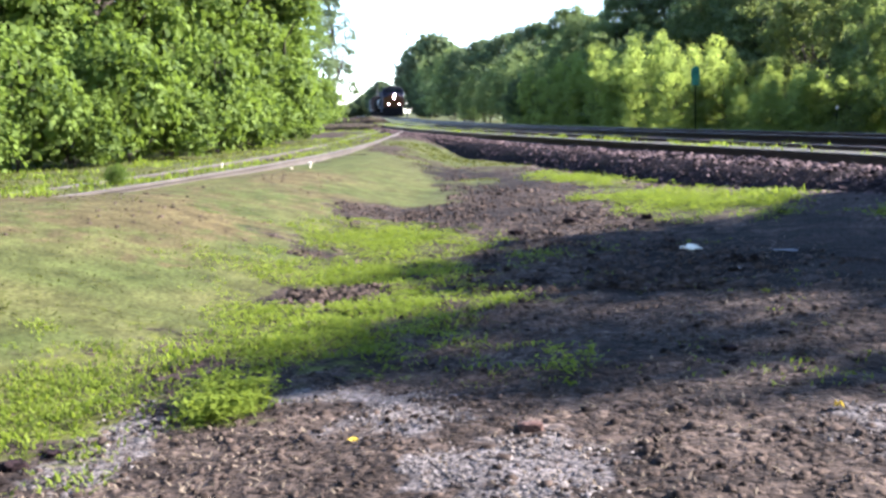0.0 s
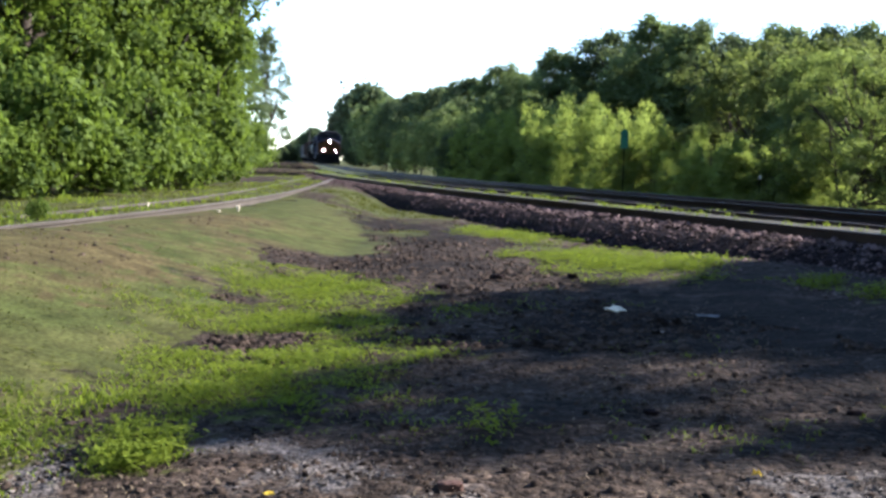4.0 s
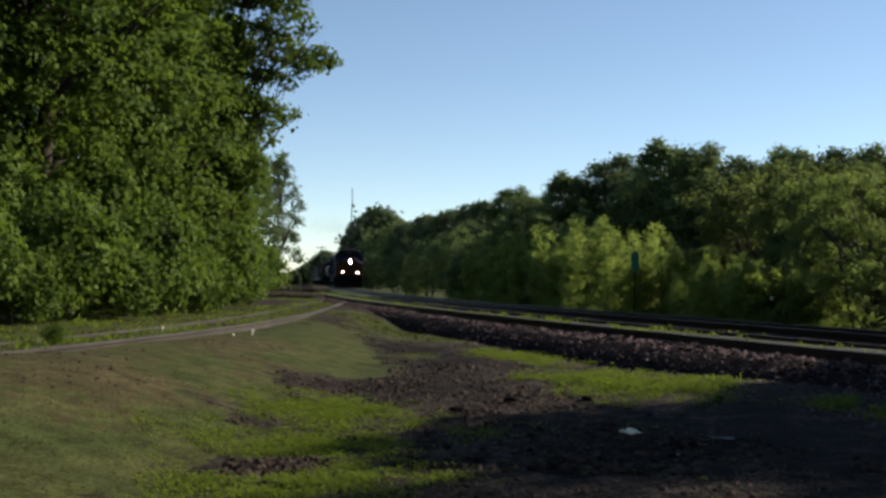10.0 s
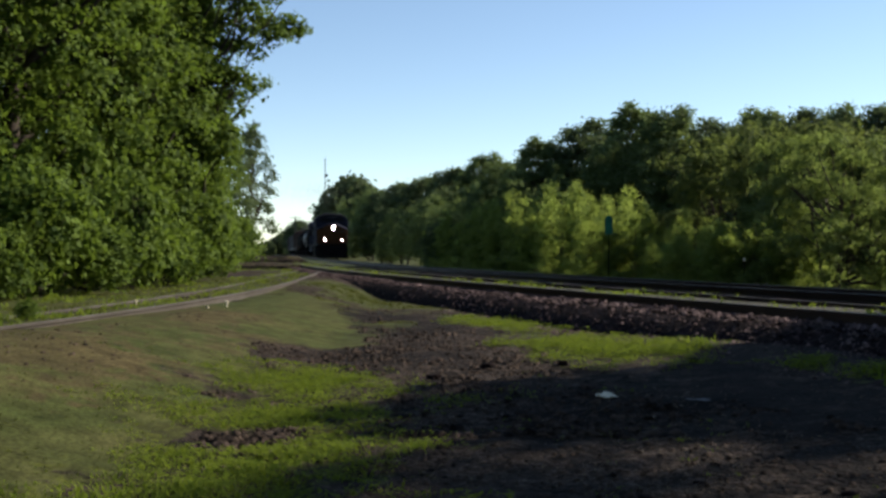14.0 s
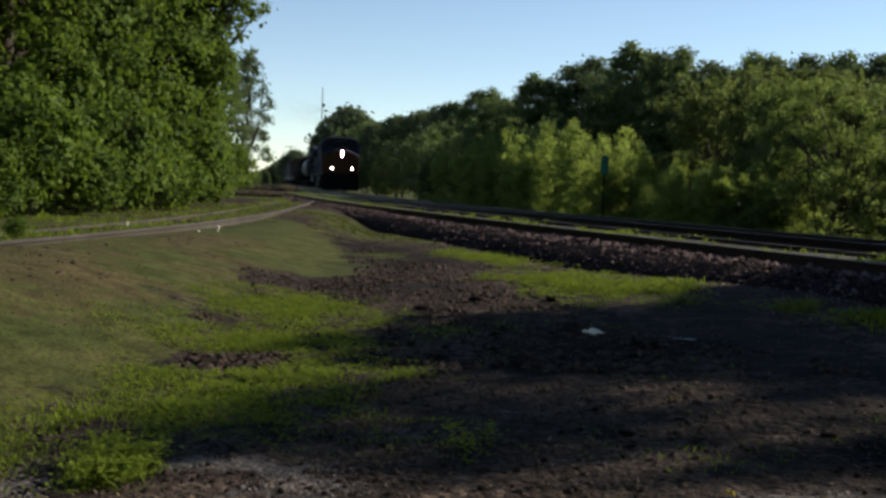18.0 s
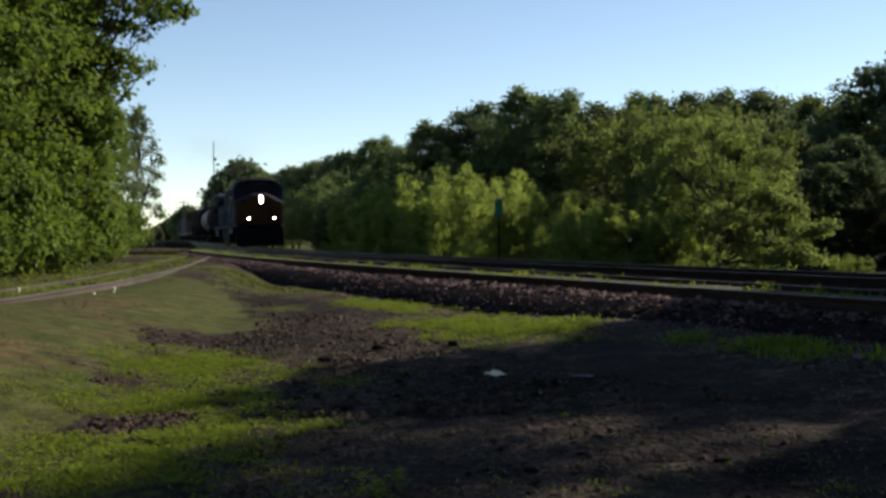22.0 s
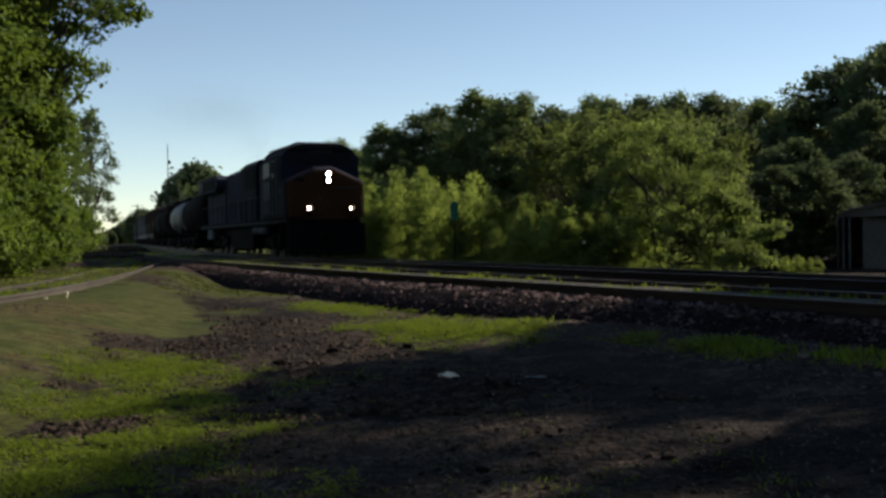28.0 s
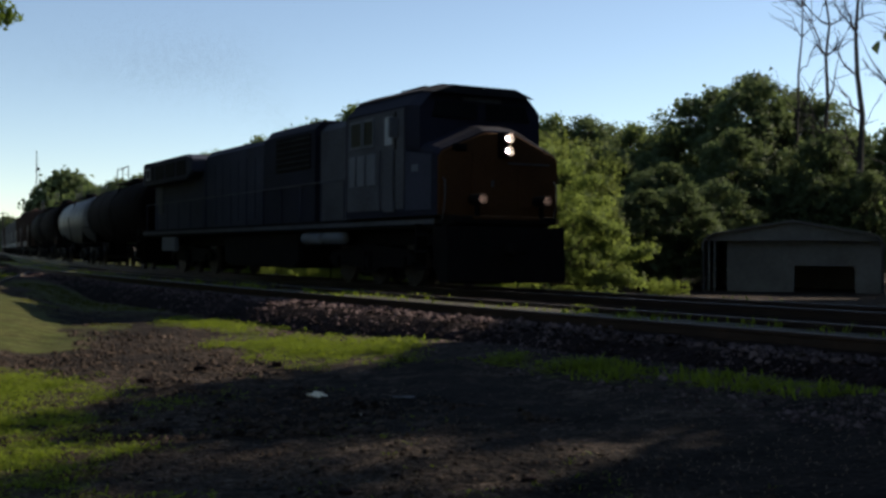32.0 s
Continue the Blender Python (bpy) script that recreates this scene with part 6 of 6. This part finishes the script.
def tank_car(label, length, r, shell, behind, band=None):
    t = tagged(new("tank_car"), label, "tank car", "freight cars of the train")
    half, zc = length / 2, 1.18 + r
    e = half - 0.55
    prof = [(-e, 0.05), (-e + 0.04, r * 0.45), (-e + 0.16, r * 0.75), (-e + 0.36, r * 0.93), (-e + 0.62, r), (0, r * 1.005), (e - 0.62, r), (e - 0.36, r * 0.93), (e - 0.16, r * 0.75), (e - 0.04, r * 0.45), (e, 0.05)]
    part("tank", lathe(prof, "x", 28, (0, 0, zc)), shell, t, "", True)
    for x in [-e + 1.4 + k * (2 * e - 2.8) / 4 for k in range(5)]:
        part("tank_band", lathe([(x - 0.04, r + 0.004), (x - 0.04, r + 0.02), (x + 0.04, r + 0.02), (x + 0.04, r + 0.004)], "x", 28, (0, 0, zc)), band or shell, t)
    part("manway", lathe([(zc + r - 0.1, 0.36), (zc + r + 0.24, 0.36), (zc + r + 0.3, 0.28), (zc + r + 0.34, 0.05)], "z", 16), BLACK, t)
    part("walkway", boxed(-1.4, 1.4, -0.75, 0.75, zc + r + 0.02, zc + r + 0.07), BLACK, t)
    for x in (-1.4, 0, 1.4):
        for y in (-0.75, 0.75):
            part("rail_post", tube(bmesh.new(), [(x, y, zc + r), (x, y, zc + r + 0.75)], 0.025, 5), GALVANISED, t)
    for y in (-0.75, 0.75):
        part("top_rail", tube(bmesh.new(), [(-1.4, y, zc + r + 0.75), (1.4, y, zc + r + 0.75)], 0.025, 5), GALVANISED, t)
    for y in (-1.1, 1.1):
        part("ladder", tube(bmesh.new(), [(0.3, y, 1.0), (0.3, y * 1.25, zc), (0.3, y * 0.8, zc + r)], 0.03, 5), BLACK, t)
    for s in (-1, 1):
        bm = boxed(min(s * (half - 2.6), s * (half - 0.15)), max(s * (half - 2.6), s * (half - 0.15)), -0.45, 0.45, 0.85, 1.25, bevel=0.03)
        box(bm, min(s * (half - 0.45), s * (half - 0.2)), max(s * (half - 0.45), s * (half - 0.2)), -1.4, 1.4, 0.95, 1.15, bevel=0.02)
        part("stub_sill", bm, BLACK, t)
        part("saddle", prism([(s * (half - 2.3) - 0.2, 1.2), (s * (half - 2.3) + 0.2, 1.2), (s * (half - 2.3) + 0.15, zc - r * 0.55), (s * (half - 2.3) - 0.15, zc - r * 0.55)], -1.1, 1.1), BLACK, t)
        part("end_rail", tube(bmesh.new(), [(s * (half - 0.22), -1.35, 1.1), (s * (half - 0.22), -1.35, 2.0), (s * (half - 0.22), 1.35, 2.0), (s * (half - 0.22), 1.35, 1.1)], 0.025, 5), BLACK, t)
        truck(t, s * (half - 2.0), (-0.87, 0.87))
        coupler(t, s * (half - 0.2), s)
    TRAIN.append((t, behind, half - 2.0))


def hopper_car(label, length, paint, behind, covered=True):
    t = tagged(new("hopper_car"), label, "hopper car", "freight cars of the train")
    half = length / 2
    pts = [(-half + 0.5, 4.3), (-half + 0.5, 3.0), (-half + 2.6, 1.5), (-half + 3.0, 1.1), (half - 3.0, 1.1), (half - 2.6, 1.5), (half - 0.5, 3.0), (half - 0.5, 4.3)]
    part("body", prism(pts, -1.5, 1.5, 0.05), paint, t)
    part("roof", prism([(-half + 0.5, 4.3), (half - 0.5, 4.3), (half - 0.7, 4.5), (-half + 0.7, 4.5)], -1.15, 1.15, 0.05), paint, t)
    for k in range(11):
        x = -half + 0.8 + k * (length - 1.6) / 10
        for y in (-1.53, 1.53):
            part("side_rib", boxed(x - 0.06, x + 0.06, y - 0.05, y + 0.05, 1.6 if abs(x) < half - 2.7 else 3.0, 4.3), paint, t)
    for k in range(3):
        x = (k - 1) * (length - 6.5) / 3
        part("outlet_bay", prism([(x - 1.3, 1.2), (x - 0.4, 0.5), (x + 0.4, 0.5), (x + 1.3, 1.2)], -1.0, 1.0, 0.02), BLACK, t)
    part("running_board", boxed(-half + 0.6, half - 0.6, -0.4, 0.4, 4.52, 4.56), GALVANISED, t)
    for s in (-1, 1):
        bm = boxed(min(s * (half - 2.8), s * (half - 0.15)), max(s * (half - 2.8), s * (half - 0.15)), -1.4, 1.4, 0.95, 1.15, bevel=0.02)
        for y in (-1.35, 1.35):
            tube(bm, [(s * (half - 0.6), y, 1.0), (s * (half - 0.6), y, 3.1)], 0.06, 6)
        part("end_platform", bm, BLACK, t)
        part("ladder", tube(bmesh.new(), [(s * (half - 0.42), -1.2, 1.1), (s * (half - 0.42), -1.2, 4.4)], 0.04, 5), paint, t)
        truck(t, s * (half - 1.9), (-0.87, 0.87))
        coupler(t, s * (half - 0.2), s)
    TRAIN.append((t, behind, half - 1.9))



def smoke_plume():
    """Thin exhaust smoke that rises from the stack and trails back: puffs of tiny soot flakes."""
    m = bpy.data.materials.new("thin_exhaust_smoke")
    m.use_nodes = True
    n, link = m.node_tree.nodes, m.node_tree.links.new
    clear, blend = n.new("ShaderNodeBsdfTransparent"), n.new("ShaderNodeMixShader")
    n["Principled BSDF"].inputs["Base Color"].default_value = (0.16, 0.14, 0.13, 1)
    n["Principled BSDF"].inputs["Roughness"].default_value = 1.0
    blend.inputs[0].default_value = 0.29
    link(clear.outputs[0], blend.inputs[1])
    link(n["Principled BSDF"].outputs[0], blend.inputs[2])
    link(blend.outputs[0], n["Material Output"].inputs["Surface"])
    t = tagged(new("smoke_plume"), "thin grey exhaust smoke trailing above the locomotive", "smoke")
    rng = np.random.default_rng(91)
    for x, y, z, wide, tall, count in ((-2.4, 0.0, 4.9, 0.4, 0.5, 2500), (-3.8, -0.2, 6.0, 0.8, 0.6, 6000), (-7.5, -0.6, 7.3, 1.8, 0.7, 32000), (-13.0, -1.2, 8.3, 2.8, 0.8, 48000), (-19.0, -2.0, 8.9, 3.2, 0.9, 14000)):
        c = rng.normal(0, 1, (count, 3)) * (wide, wide * 0.8, tall)
        a, b = rng.normal(0, 1, (2, count, 3))
        a *= 0.0082 / np.linalg.norm(a, axis=1)[:, None]
        b *= 0.0082 / np.linalg.norm(b, axis=1)[:, None]
        v = np.stack([c - a, c + b, c + a, c - b], 1).reshape(-1, 3)
        puff = new("smoke_puff", array_mesh("smoke_puff", v, np.arange(4 * count).reshape(-1, 4), m))
        puff.parent = t
        puff.visible_shadow = False
        PUFFS.append((puff, x, y, z))
    TRAIN.append((t, 11.2, 7.4))


locomotive()
smoke_plume()
at = 25.0
for kind, text, length, r, paint in (
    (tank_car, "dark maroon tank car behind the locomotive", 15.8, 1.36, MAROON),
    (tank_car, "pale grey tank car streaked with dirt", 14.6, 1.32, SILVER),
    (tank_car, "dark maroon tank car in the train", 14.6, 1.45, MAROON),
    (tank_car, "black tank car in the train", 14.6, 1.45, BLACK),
    (hopper_car, "dark brown hopper car in the train", 15.6, 0, BOXCAR_BROWN),
    (hopper_car, "brown hopper car in the train", 15.6, 0, BOXCAR_BROWN),
    (hopper_car, "grey covered hopper car in the train", 16.4, 0, HOPPER_GREY),
    (hopper_car, "grey covered hopper car in the train", 16.4, 0, HOPPER_GREY),
    (hopper_car, "weathered grey hopper car in the train", 16.4, 0, HOPPER_GREY),
    (hopper_car, "brown hopper car far back in the train", 16.4, 0, BOXCAR_BROWN),
    (hopper_car, "grey hopper car far back in the train", 16.4, 0, HOPPER_GREY),
):
    if kind is tank_car:
        tank_car(text, length, r, paint, at + length / 2)
    else:
        hopper_car(text, length, paint, at + length / 2)
    at += length + 0.3

# ---- what moves ----
def nose_s(t):
    """How far along the line the locomotive's nose is at t seconds."""
    u = t - 32
    return 95.32 - 5.4061 * u - 0.02155 * u * u + 0.0877 * u ** 3 / 1000


def ride(thing, behind, half):
    """Keys a vehicle whose trucks stand half a length before and behind a centre that follows the nose at a distance."""
    rows = []
    for i in range(65):
        t = i / 2
        s = nose_s(t) + behind
        a, b = track_at(s - half, 0, RAIL_Z)[0], track_at(s + half, 0, RAIL_Z)[0]
        m = (a + b) / 2
        rows.append((t, pose(m.x, m.y, m.z, 0, 0, math.degrees(math.atan2(a.y - b.y, a.x - b.x)))))
    walk(thing, rows)


def roll(wheels, x, r):
    """Keys a wheelset, which rolls as far as the train goes."""
    start = nose_s(0)
    walk(wheels, [(i / 10, pose(x, 0, r, 0, math.degrees((start - nose_s(i / 10)) / r), 0)) for i in range(321)])


def motions():
    for thing, behind, half in TRAIN:
        ride(thing, behind, half)
    for wheels, x, r in WHEELSETS:
        roll(wheels, x, r)
    for i, (puff, x, y, z) in enumerate(PUFFS):
        walk(puff, [(k * 4, pose(x + 0.3 * math.sin(k + i), y, z + 0.25 * math.sin(1.3 * k + 2 * i), 0, 0, 25 * k)) for k in range(9)])


motions()
